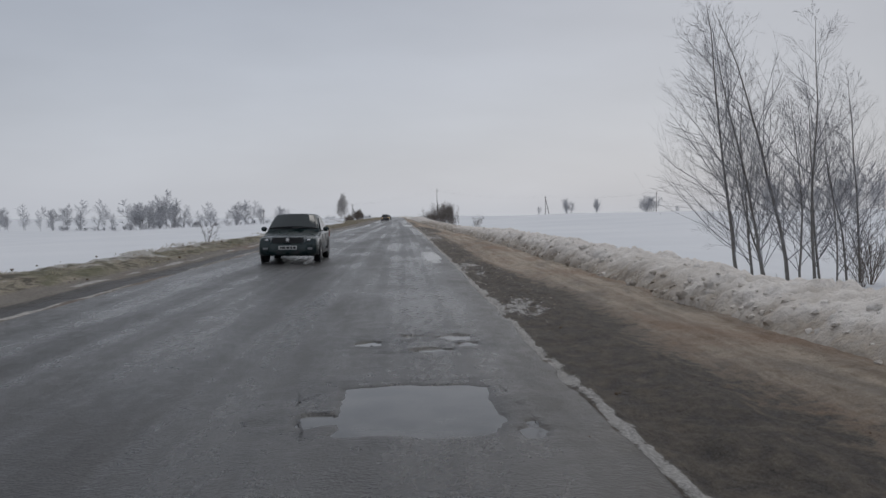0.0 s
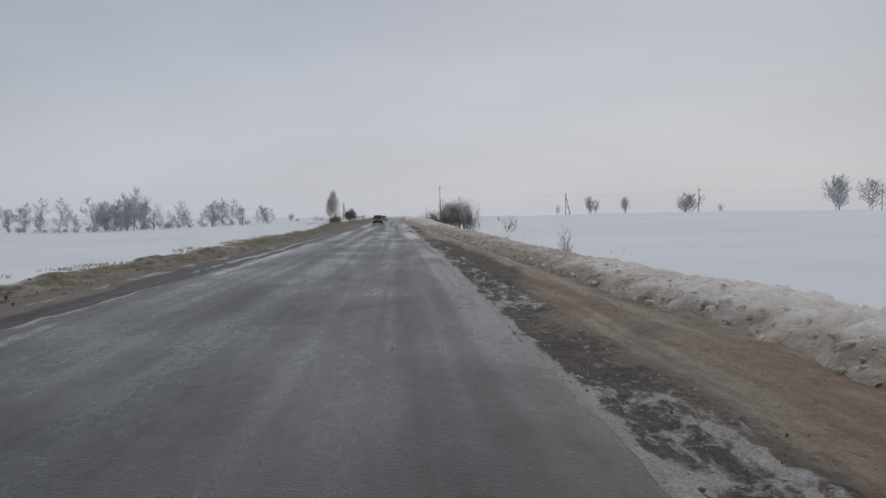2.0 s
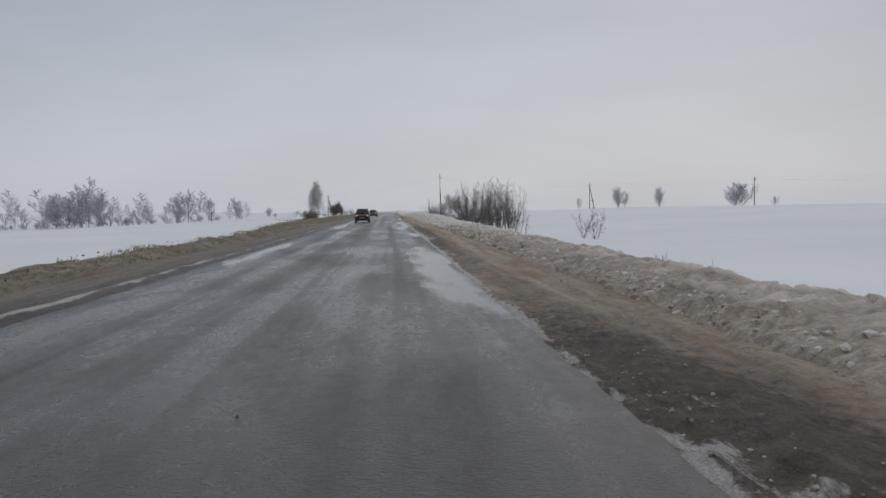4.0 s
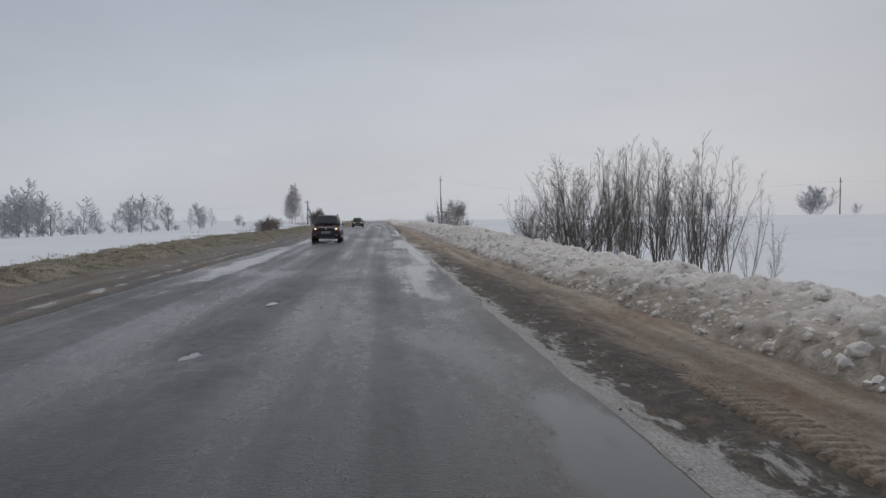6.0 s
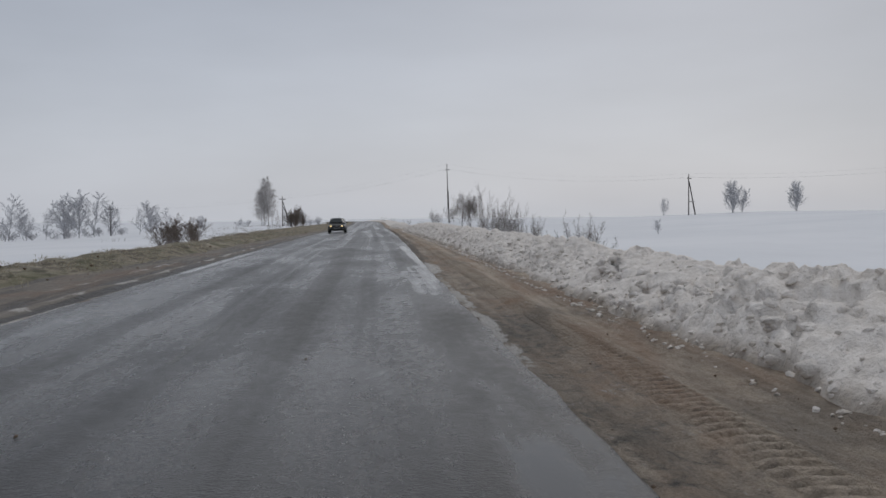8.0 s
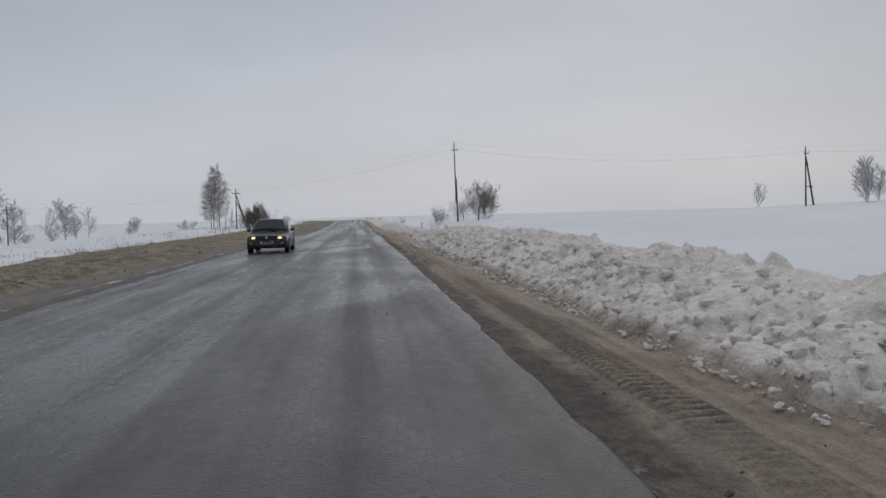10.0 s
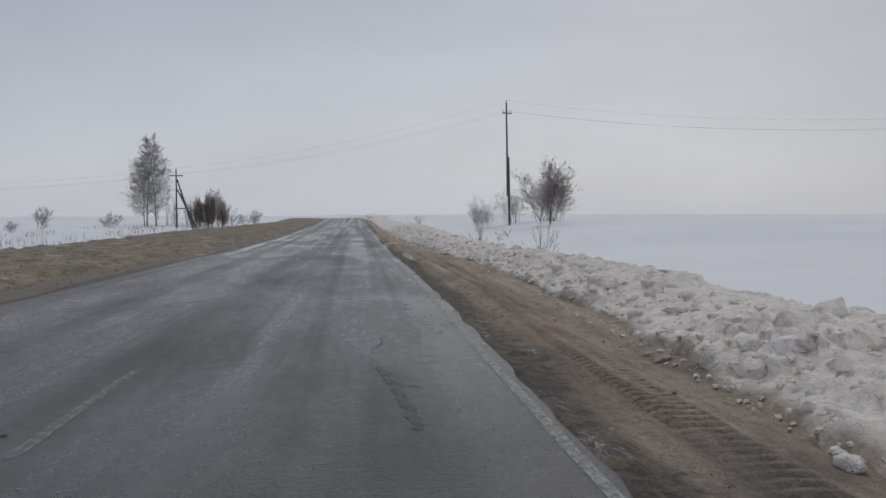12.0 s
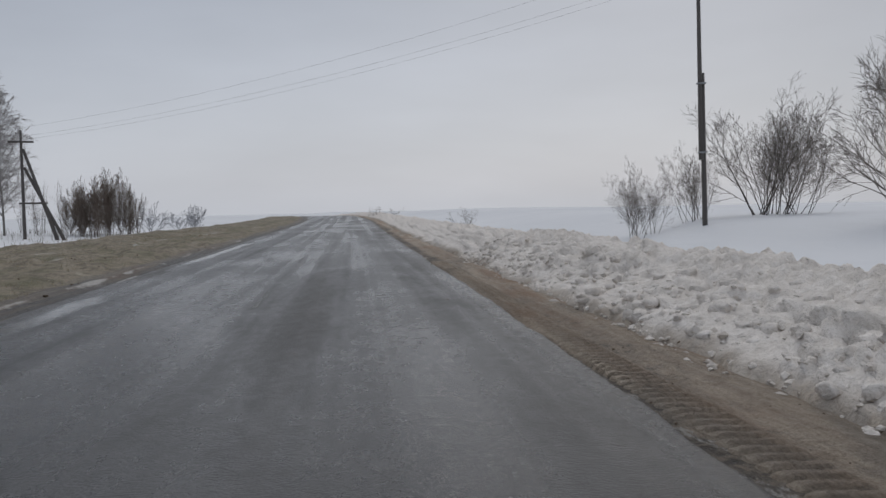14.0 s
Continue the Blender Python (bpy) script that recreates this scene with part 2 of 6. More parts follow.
def shoulder_material():
    """Wet sand and mud in long lanes, with slush flecks; the attributes mud and slush say where each lies."""
    m, t, b = nodes_of("muddy_shoulder")
    lane = noise_of(t, 1.0, 5, 0.65, (3.2, 0.07, 1))
    thin = noise_of(t, 1.0, 5, 0.7, (11.0, 0.35, 1))
    blot = noise_of(t, 0.9, 7, 0.68, (1, 0.45, 1), 0.5)
    flecks = noise_of(t, 4.5, 8, 0.74, (1, 0.38, 1), 0.4)
    churn = noise_of(t, 6.0, 7, 0.72, (1, 0.7, 1), 0.3)
    grit = noise_of(t, 45, 4, 0.7)
    sand = mix(t, ranged(t, lane, "Fac", 0.36, 0.64), "Result", (0.31, 0.243, 0.185), (0.58, 0.485, 0.385))
    sand2 = mix(t, ranged(t, churn, "Fac", 0.50, 0.70, 0, 0.5), "Result", sand, (0.18, 0.135, 0.097))
    sand3 = mix(t, ranged(t, thin, "Fac", 0.50, 0.66, 0, 0.45), "Result", sand2, (0.42, 0.352, 0.285))
    hue = noise_of(t, 0.7, 4, 0.6, (1.2, 0.35, 1), 0.6)
    sand3 = mix(t, ranged(t, hue, "Fac", 0.50, 0.66, 0, 0.55), "Result", sand3, (0.30, 0.175, 0.105))
    sand3 = mix(t, ranged(t, hue, "Fac", 0.46, 0.34, 0, 0.6), "Result", sand3, (0.20, 0.18, 0.155))
    mud = mix(t, ranged(t, churn, "Fac", 0.36, 0.64), "Result", (0.046, 0.040, 0.034), (0.20, 0.17, 0.14))
    k = maths(t, "ADD", attr_of(t, "mud"), "Fac", ranged(t, blot, "Fac", 0.3, 0.7, -0.35, 0.35), "Result")
    k = maths(t, "ADD", k, "Value", ranged(t, churn, "Fac", 0.3, 0.7, 0.45, -0.45), "Result")
    c = mix(t, ranged(t, k, "Value", 0.15, 0.95), "Result", sand3, mud)
    c1 = mix(t, ranged(t, grit, "Fac", 0.5, 0.72, 0, 0.45), "Result", c, (0.085, 0.065, 0.045))
    s = maths(t, "ADD", attr_of(t, "slush"), "Fac", ranged(t, flecks, "Fac", 0.3, 0.7, -0.5, 0.5), "Result")
    sr = ranged(t, s, "Value", 0.52, 0.74, 0, 0.92)
    sc = mix(t, ranged(t, grit, "Fac", 0.35, 0.65), "Result", (0.38, 0.36, 0.335), (0.78, 0.76, 0.735))
    c2 = mix(t, sr, "Result", c1, sc)
    link(t, c2, "Color", b, "Base Color")
    rr = maths(t, "ADD", ranged(t, churn, "Fac", 0.35, 0.65, 0.55, 0.90), "Result", ranged(t, grit, "Fac", 0.3, 0.7, -0.08, 0.08), "Result")
    link(t, rr, "Value", b, "Roughness")
    b.inputs["Specular IOR Level"].default_value = 0.3
    b1 = bump(t, b, grit, "Fac", 0.6, 0.012)
    b2 = bump(t, b, churn, "Fac", 1.0, 0.10, b1)
    bump(t, b, flecks, "Fac", 1.0, 0.08, b2)
    return m


def verge_material():
    m, t, b = nodes_of("dead_grass_verge")
    blot = noise_of(t, 0.9, 6, 0.65, (1, 0.6, 1), 0.3)
    fine = noise_of(t, 22, 5, 0.7)
    lane = noise_of(t, 1.0, 5, 0.65, (3.0, 0.06, 1))
    strip = noise_of(t, 1.0, 6, 0.7, (5.0, 0.12, 1))
    straw = mix(t, ranged(t, fine, "Fac", 0.3, 0.7), "Result", (0.15, 0.132, 0.095), (0.40, 0.35, 0.265))
    earth = mix(t, ranged(t, fine, "Fac", 0.3, 0.7), "Result", (0.12, 0.108, 0.095), (0.30, 0.268, 0.23))
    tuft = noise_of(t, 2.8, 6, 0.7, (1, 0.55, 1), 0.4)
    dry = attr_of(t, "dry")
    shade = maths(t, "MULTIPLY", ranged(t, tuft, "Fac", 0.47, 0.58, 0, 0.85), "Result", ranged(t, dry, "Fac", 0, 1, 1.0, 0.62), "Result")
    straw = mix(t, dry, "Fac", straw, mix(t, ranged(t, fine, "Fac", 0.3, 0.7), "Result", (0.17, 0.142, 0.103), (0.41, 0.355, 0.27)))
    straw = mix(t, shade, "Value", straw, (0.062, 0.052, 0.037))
    straw = mix(t, ranged(t, blot, "Fac", 0.55, 0.68, 0, 0.5), "Result", straw, (0.46, 0.41, 0.32))
    moss = noise_of(t, 0.75, 5, 0.65, (1, 0.45, 1), 0.4)
    straw = mix(t, ranged(t, moss, "Fac", 0.48, 0.62, 0, 0.6), "Result", straw, (0.115, 0.118, 0.058))
    hue = noise_of(t, 0.6, 5, 0.65, (1.4, 0.3, 1), 0.5)
    earth = mix(t, ranged(t, hue, "Fac", 0.50, 0.66, 0, 0.6), "Result", earth, (0.21, 0.135, 0.095))
    earth = mix(t, ranged(t, hue, "Fac", 0.45, 0.33, 0, 0.6), "Result", earth, (0.26, 0.24, 0.215))
    d = maths(t, "ADD", attr_of(t, "mud"), "Fac", ranged(t, lane, "Fac", 0.3, 0.7, -0.3, 0.3), "Result")
    c = mix(t, ranged(t, d, "Value", 0.3, 0.7), "Result", straw, earth)
    s = maths(t, "ADD", attr_of(t, "slush"), "Fac", ranged(t, blot, "Fac", 0.3, 0.7, -0.5, 0.5), "Result")
    dk = maths(t, "ADD", attr_of(t, "ditch"), "Fac", ranged(t, strip, "Fac", 0.35, 0.65, -0.45, 0.45), "Result")
    dark = ranged(t, dk, "Value", 0.15, 0.60, 0, 0.92)
    c1 = mix(t, dark, "Result", c, (0.028, 0.025, 0.023))
    c2 = mix(t, ranged(t, s, "Value", 0.55, 0.80, 0, 0.85), "Result", c1, mix(t, ranged(t, fine, "Fac", 0.35, 0.65), "Result", (0.32, 0.30, 0.275), (0.66, 0.64, 0.61)))
    link(t, c2, "Color", b, "Base Color")
    link(t, ranged(t, dark, "Result", 0, 0.9, 0.8, 0.45), "Result", b, "Roughness")
    b.inputs["Specular IOR Level"].default_value = 0.3
    b1 = bump(t, b, fine, "Fac", 0.6, 0.03)
    b2 = bump(t, b, tuft, "Fac", 0.9, 0.12, b1)
    bump(t, b, blot, "Fac", 0.7, 0.1, b2)
    return m


def worn_paint(name, high, low, most):
    """Road paint rubbed through to the asphalt in patches."""
    m, t, b = nodes_of(name)
    n = noise_of(t, 22.0, 6, 0.75, (1, 0.5, 1))
    g = noise_of(t, 60, 3, 0.7)
    k = maths(t, "ADD", n, "Fac", ranged(t, g, "Fac", 0.3, 0.7, -0.08, 0.08), "Result")
    c = mix(t, ranged(t, k, "Value", 0.36, 0.60), "Result", (high * 0.6, high * 0.6, high * 0.58), (high, high, high * 0.97))
    link(t, c, "Color", b, "Base Color")
    b.inputs["Roughness"].default_value = 0.5
    link(t, ranged(t, k, "Value", 0.36, 0.60, low, most), "Result", b, "Alpha")
    return m


M_SNOW = snow_field_material()
M_BANK = bank_material()
M_ASPHALT = asphalt_material()
M_WATER = water_material()
M_SHOULDER = shoulder_material()
M_VERGE = verge_material()
M_PAINT = worn_paint("worn_road_paint", 0.45, 0.30, 0.70)
M_DASH = worn_paint("rubbed_road_paint", 0.34, 0.05, 0.68)
M_FAINT = worn_paint("nearly_gone_road_paint", 0.32, 0.02, 0.28)
M_CRACK = plain("crack_tar", (0.025, 0.025, 0.027), 0.5)
M_BARK = plain("grey_bark", (0.085, 0.075, 0.07), 0.9, vary=0.4, scale=30)
M_TWIG = plain("dark_twigs", (0.165, 0.145, 0.133), 0.9, vary=0.3, scale=5)
M_BIRCH = plain("birch_bark", (0.20, 0.185, 0.17), 0.85, vary=0.55, scale=14)
M_WILLOW = plain("willow_bark", (0.15, 0.123, 0.102), 0.9, vary=0.35, scale=20)
# Haze of distance put into the next four colours, as paler twigs and bark.
M_FARTWIG = plain("haze_grey_twigs", (0.275, 0.272, 0.285), 0.9, vary=0.2, scale=2)
M_HAZETWIG = plain("haze_pale_twigs", (0.50, 0.50, 0.52), 0.9, vary=0.2, scale=0.6)
M_HAZEBROWN = plain("haze_brown_twigs", (0.36, 0.34, 0.33), 0.9, vary=0.25, scale=0.8)
M_FARBARK = plain("haze_pale_bark", (0.34, 0.335, 0.345), 0.9, vary=0.35, scale=3)
M_COPSE = plain("brown_twigs", (0.150, 0.118, 0.098), 0.9, vary=0.3, scale=2)
M_STRAWDARK = plain("weed_stalks", (0.13, 0.10, 0.07), 0.9, vary=0.4, scale=3)
M_SHOULDERCLOD = plain("mud_crumb", (0.15, 0.105, 0.07), 0.8, vary=0.5, scale=6)
M_STRAW = plain("dry_straw", (0.40, 0.345, 0.25), 0.9, vary=0.5, scale=3)
M_WOOD = plain("weathered_pole_wood", (0.11, 0.10, 0.095), 0.85, vary=0.35, scale=18, bumpy=0.01)
M_STEEL = plain("galvanised_steel", (0.30, 0.31, 0.32), 0.5, 0.8)
M_PORCELAIN = plain("insulator_porcelain", (0.55, 0.54, 0.52), 0.25)
M_CABLE = plain("cable_aluminium", (0.42, 0.42, 0.43), 0.6, 0.3)
M_RUBBER = plain("tyre_rubber", (0.022, 0.022, 0.023), 0.75)
M_RIM = plain("alloy_rim", (0.35, 0.35, 0.36), 0.35, 0.85)
M_GLASS = plain("tinted_car_glass", (0.010, 0.018, 0.020), 0.05, vary=0.05)
M_GLASS.node_tree.nodes["Principled BSDF"].inputs["Specular IOR Level"].default_value = 0.45
M_PLASTIC = plain("black_car_plastic", (0.022, 0.022, 0.024), 0.45)
M_CHROME = plain("chrome", (0.65, 0.65, 0.66), 0.15, 1.0, vary=0.03)
M_PLATE = plain("plate_white", (0.60, 0.60, 0.58), 0.4)
M_PLATEBAR = plain("plate_bars", (0.03, 0.03, 0.03), 0.5)
M_LENS = plain("headlamp_lens", (0.30, 0.305, 0.31), 0.08, vary=0.05)
M_TAIL = plain("red_lens", (0.22, 0.015, 0.012), 0.15)
M_AMBER = plain("amber_lens", (0.55, 0.22, 0.03), 0.15)


def lit_lamp(name, colour, strength):
    m, t, b = nodes_of(name)
    b.inputs["Base Color"].default_value = (*colour, 1)
    b.inputs["Emission Color"].default_value = (*colour, 1)
    b.inputs["Emission Strength"].default_value = strength
    return m


def car_paint(name, colour):
    """Metallic paint with a film of road dirt that thickens in blotches."""
    m, t, b = nodes_of(name)
    n = noise_of(t, 2.5, 6, 0.65)
    g = noise_of(t, 60, 3)
    c = mix(t, ranged(t, n, "Fac", 0.45, 0.75, 0, 0.45), "Result", colour, (0.075, 0.068, 0.060))
    c2 = mix(t, ranged(t, g, "Fac", 0.55, 0.75, 0, 0.2), "Result", c, (0.09, 0.083, 0.075))
    link(t, c2, "Color", b, "Base Color")
    b.inputs["Metallic"].default_value = 0.2
    r = ranged(t, n, "Fac", 0.4, 0.75, 0.22, 0.55)
    link(t, r, "Result", b, "Roughness")
    b.inputs["Coat Weight"].default_value = 0.35
    b.inputs["Coat Roughness"].default_value = 0.15
    return m


M_LAMP_ON = lit_lamp("lit_headlamp", (1.0, 0.74, 0.33), 1.5)
M_GREEN = car_paint("dark_green_paint", (0.012, 0.030, 0.032))
M_RED = car_paint("dark_red_paint", (0.045, 0.009, 0.012))
M_GREY = car_paint("grey_green_paint", (0.030, 0.034, 0.033))


# ---- building helpers ----
def mesh_of(name, verts, faces, smooth=False, **attrs):
    me = bpy.data.meshes.new(name)
    me.from_pydata([tuple(v) for v in verts], [], [tuple(f) for f in faces])
    for key, values in attrs.items():
        a = me.attributes.new(key, "FLOAT", "POINT")
        a.data.foreach_set("value", np.asarray(values, dtype=np.float32))
    if smooth:
        me.polygons.foreach_set("use_smooth", [True] * len(me.polygons))
    me.update()
    return me


def put(name, me, material, parent=None, label="", category="", kind="", group=""):
    ob = new(name, me)
    me.materials.clear()
    me.materials.append(material)
    if parent is not None:
        ob.parent = parent
    return tagged(ob, label, category, group, kind)


def part(name, bm, material, parent, label="", smooth=False):
    me = bpy.data.meshes.new(name)
    bmesh.ops.recalc_face_normals(bm, faces=bm.faces)
    bm.to_mesh(me)
    bm.free()
    if smooth:
        me.polygons.foreach_set("use_smooth", [True] * len(me.polygons))
    return put(name, me, material, parent, label)


def empty(name, x, y, z, rz=0.0, label="", category="", group=""):
    ob = new(name)
    ob.empty_display_size = 0.2
    ob.matrix_basis = pose(x, y, z, 0, 0, rz)
    return tagged(ob, label, category, group)


def hash2(ix, iy, seed=0):
    h = (ix.astype(np.int64) * 374761393 + iy.astype(np.int64) * 668265263 + seed * 1442695041) & 0x7FFFFFFF
    h = ((h ^ (h >> 13)) * 1274126177) & 0x7FFFFFFF
    h = ((h ^ (h >> 16)) * 2246822519) & 0x7FFFFFFF
    return (h & 0xFFFFFF) / float(0xFFFFFF)


def vnoise(x, y, seed=0):
    x, y = np.asarray(x, float), np.asarray(y, float)
    ix, iy = np.floor(x), np.floor(y)
    fx, fy = x - ix, y - iy
    fx, fy = fx * fx * (3 - 2 * fx), fy * fy * (3 - 2 * fy)
    a, b = hash2(ix, iy, seed), hash2(ix + 1, iy, seed)
    c, d = hash2(ix, iy + 1, seed), hash2(ix + 1, iy + 1, seed)
    return (a * (1 - fx) + b * fx) * (1 - fy) + (c * (1 - fx) + d * fx) * fy


def fbm(x, y, octaves=4, seed=0):
    s, amp, tot = 0.0, 1.0, 0.0
    for o in range(octaves):
        s = s + amp * vnoise(np.asarray(x) * 2 ** o, np.asarray(y) * 2 ** o, seed + o)
        tot += amp
        amp *= 0.5
    return s / tot


def cells(x, y, seed=0):
    """Distance to the nearest scattered point: lumps of one unit."""
    x, y = np.asarray(x, float), np.asarray(y, float)
    ix, iy = np.floor(x), np.floor(y)
    best = np.full(x.shape, 9.0)
    for dx in (-1, 0, 1):
        for dy in (-1, 0, 1):
            px = ix + dx + hash2(ix + dx, iy + dy, seed)
            py = iy + dy + hash2(ix + dx, iy + dy, seed + 7)
            best = np.minimum(best, np.hypot(px - x, py - y))
    return best


def sstep(a, b, x):
    k = np.clip((np.asarray(x, float) - a) / (b - a), 0, 1)
    return k * k * (3 - 2 * k)


def curve_through(knots):
    """A smooth function through (place, value) knots."""
    ks, vs = np.array([k for k, _ in knots], float), np.array([v for _, v in knots], float)
    slopes = np.gradient(vs, ks)

    def f(q):
        q = np.clip(np.asarray(q, float), ks[0], ks[-1])
        i = np.clip(np.searchsorted(ks, q) - 1, 0, len(ks) - 2)
        h = ks[i + 1] - ks[i]
        s = (q - ks[i]) / h
        return ((2 * s ** 3 - 3 * s ** 2 + 1) * vs[i] + (s ** 3 - 2 * s ** 2 + s) * h * slopes[i]
                + (3 * s ** 2 - 2 * s ** 3) * vs[i + 1] + (s ** 3 - s ** 2) * h * slopes[i + 1])
    return f


# ---- the plan: the road runs along y ----
road_z = curve_through([(-200, 0.0), (0, 0.02), (25, 0.11), (50, 0.16), (75, 0.10), (100, 0.0), (125, -0.05), (150, -0.06), (175, -0.04),
                        (200, 0.04), (225, 0.0), (250, -0.09), (275, -0.21), (300, -0.38), (325, -0.49), (350, -0.53), (375, -0.48),
                        (400, -0.36), (425, -0.18), (450, -0.04), (475, -0.10), (500, -0.5), (540, -1.6), (700, -7.0)])
edge_r = curve_through([(-200, 1.3), (0, 1.33), (18, 1.38), (40, 1.41), (75, 1.49), (100, 1.56), (130, 1.60), (150, 1.55), (174, 1.48), (197, 1.45), (206, 1.51), (228, 1.72),
                        (254, 1.92), (262, 1.96), (268, 1.95), (280, 2.05), (291, 2.15), (298, 2.14), (304, 2.02), (310, 2.07), (314, 2.10), (318, 1.98), (325, 2.10), (332, 2.20), (350, 2.23), (400, 2.3), (700, 2.4)])
edge_l = curve_through([(-200, -5.1), (0, -5.05), (46, -4.82), (80, -4.62), (105, -4.72), (135, -4.76), (155, -4.90), (178, -4.76), (205, -4.74), (250, -4.93), (280, -5.0), (300, -4.95), (312, -4.68), (324, -4.54),
                        (335, -4.72), (350, -4.84), (400, -4.7), (700, -4.6)])
foot_u = curve_through([(-100, 2.8), (20, 2.8), (48, 2.68), (76, 2.2), (105, 2.15), (132, 2.2), (175, 2.0), (200, 1.92), (228, 1.8), (255, 1.58), (270, 1.42), (281, 1.85), (292, 2.15), (304, 2.05), (316, 1.62),
                        (328, 1.18), (345, 1.05), (460, 1.2), (600, 1.2)])
track_u = curve_through([(100, 1.2), (120, 1.17), (142, 1.1), (172, 1.02), (196, 0.95), (230, 0.85), (255, 0.76), (268, 0.80), (281, 1.0), (292, 1.25), (305, 1.12), (315, 0.76), (327, 0.32), (350, 0.28)])
bank_h = curve_through([(-100, 0.40), (0, 0.40), (30, 0.47), (52, 0.40), (64, 0.31), (78, 0.30), (100, 0.36), (130, 0.41), (152, 0.47), (164, 0.52), (175, 0.60), (186, 0.66),
                        (200, 0.58), (228, 0.60), (254, 0.72), (268, 0.72), (281, 0.42), (293, 0.42), (305, 0.38), (317, 0.47), (329, 0.56), (360, 0.50), (400, 0.40), (460, 0.4), (600, 0.3)])
verge_h = curve_through([(-100, 0.14), (0, 0.14), (50, 0.15), (80, 0.20), (140, 0.21), (170, 0.23), (240, 0.24), (300, 0.20), (345, 0.20), (390, 0.17), (430, 0.10), (600, 0.05)])
verge_w = curve_through([(-100, 4.6), (0, 4.6), (45, 4.6), (84, 4.3), (96, 4.7), (142, 4.8), (156, 5.9), (170, 6.7), (186, 7.0), (200, 5.9), (216, 5.4), (250, 7.0), (305, 9.6), (345, 11.0), (400, 8.5), (600, 6.5)])
grass_u = curve_through([(-100, 1.75), (90, 1.8), (140, 2.3), (190, 2.2), (240, 1.5), (290, 1.0), (350, 0.95), (600, 1.0)])


def bend(y):
    return -0.00075 * np.clip(np.asarray(y, float) - 400, 0, 220) ** 2


def ground_z(x, y):
    """Height of the land off the road."""
    x, y = np.asarray(x, float) - bend(y), np.asarray(y, float)
    zr = road_z(y)
    r = x - edge_r(y)
    hill = 2.7 * sstep(6, 75, r) + 3.4 * sstep(80, 420, r)
    hill = hill * (1 - 0.80 * sstep(318, 420, y))
    right = -0.38 + 0.28 * sstep(2.5, 3.8, r) - 0.55 * sstep(3.6, 6.5, r) * (1 - 0.75 * sstep(300, 345, y)) + hill - 2.6 * sstep(420, 900, y) * sstep(4, 60, r)
    right = right + 0.9 * sstep(9, 17, r) * sstep(318, 350, y) * (1 - sstep(20, 60, r))
    lft = edge_l(y) - x
    left = -0.38 + 0.28 * sstep(3.0, 5.0, lft) - 0.75 * sstep(4.0, 9, lft) - 1.9 * sstep(12, 70, lft) - 3.1 * sstep(60, 150, lft) - 1.2 * sstep(150, 600, lft)
    left = left + 0.9 * sstep(300, 360, y) * sstep(4, 20, lft) * (1 - sstep(30, 80, lft))
    z = zr + np.where(r > 0, right, np.where(lft > 0, left, -0.38))
    far = sstep(14, 40, np.abs(x + 1.7))
    return z + far * 0.5 * (fbm(x * 0.02, y * 0.02, 3, 3) - 0.5) + 0.06 * (fbm(x * 0.5, y * 0.3, 3, 4) - 0.5)


def strip(x0, x1, ys, us):
    """A sheet of quads between two edge functions: arrays X, Y and U (0 to 1 across)."""
    Y, U = np.meshgrid(ys, us, indexing="ij")
    X = x0(Y) * (1 - U) + x1(Y) * U
    return X, Y, U


def sheet(name, X, Y, Z, smooth=True, **attrs):
    n, m = X.shape
    verts = np.stack([X.ravel(), Y.ravel(), Z.ravel()], 1)
    i = np.arange(n * m).reshape(n, m)
    faces = np.stack([i[:-1, :-1].ravel(), i[:-1, 1:].ravel(), i[1:, 1:].ravel(), i[1:, :-1].ravel()], 1)
    return mesh_of(name, verts.tolist(), faces.tolist(), smooth, **{k: v.ravel() for k, v in attrs.items()})


# ---- large structure ----
def build_ground():
    a = np.concatenate([-np.geomspace(2600, 16, 46), np.linspace(-15, 16, 48), np.geomspace(17, 2600, 46)])
    b = np.concatenate([np.linspace(-260, -20, 20), np.linspace(-16, 460, 240), np.geomspace(465, 4200, 60)])
    X, Y = np.meshgrid(a, b)
    X = X + bend(Y) * np.clip(1 - np.abs(X) / 60, 0, 1)
    Z = ground_z(X, Y)
    put("ground", sheet("ground", X, Y, Z), M_SNOW, label="snow-covered field rolling gently to the horizon", category="ground", kind="structure")


POTHOLES = [  # x, y, half width, half length, depth, squareness
    (-0.32, 8.85, 0.13, 0.16, 0.045, 2), (0.34, 8.40, 0.22, 0.10, 0.05, 2), (0.60, 9.25, 0.20, 0.20, 0.05, 2), (0.72, 8.75, 0.10, 0.16, 0.04, 2), (0.16, 9.35, 0.20, 0.08, 0.03, 2), (-0.55, 5.60, 0.15, 0.22, 0.04, 2), (0.12, 5.95, 0.60, 0.82, 0.030, 7),
    (-2.68, 43.4, 0.10, 0.16, 0.05, 2), (-4.2, 47.6, 0.12, 0.30, 0.04, 2), (-2.9, 41.2, 0.09, 0.14, 0.04, 2), (-1.95, 141.4, 0.10, 0.22, 0.05, 2), (-1.8, 146.6, 0.10, 0.22, 0.05, 2), (0.85, 5.3, 0.07, 0.25, 0.03, 2)]
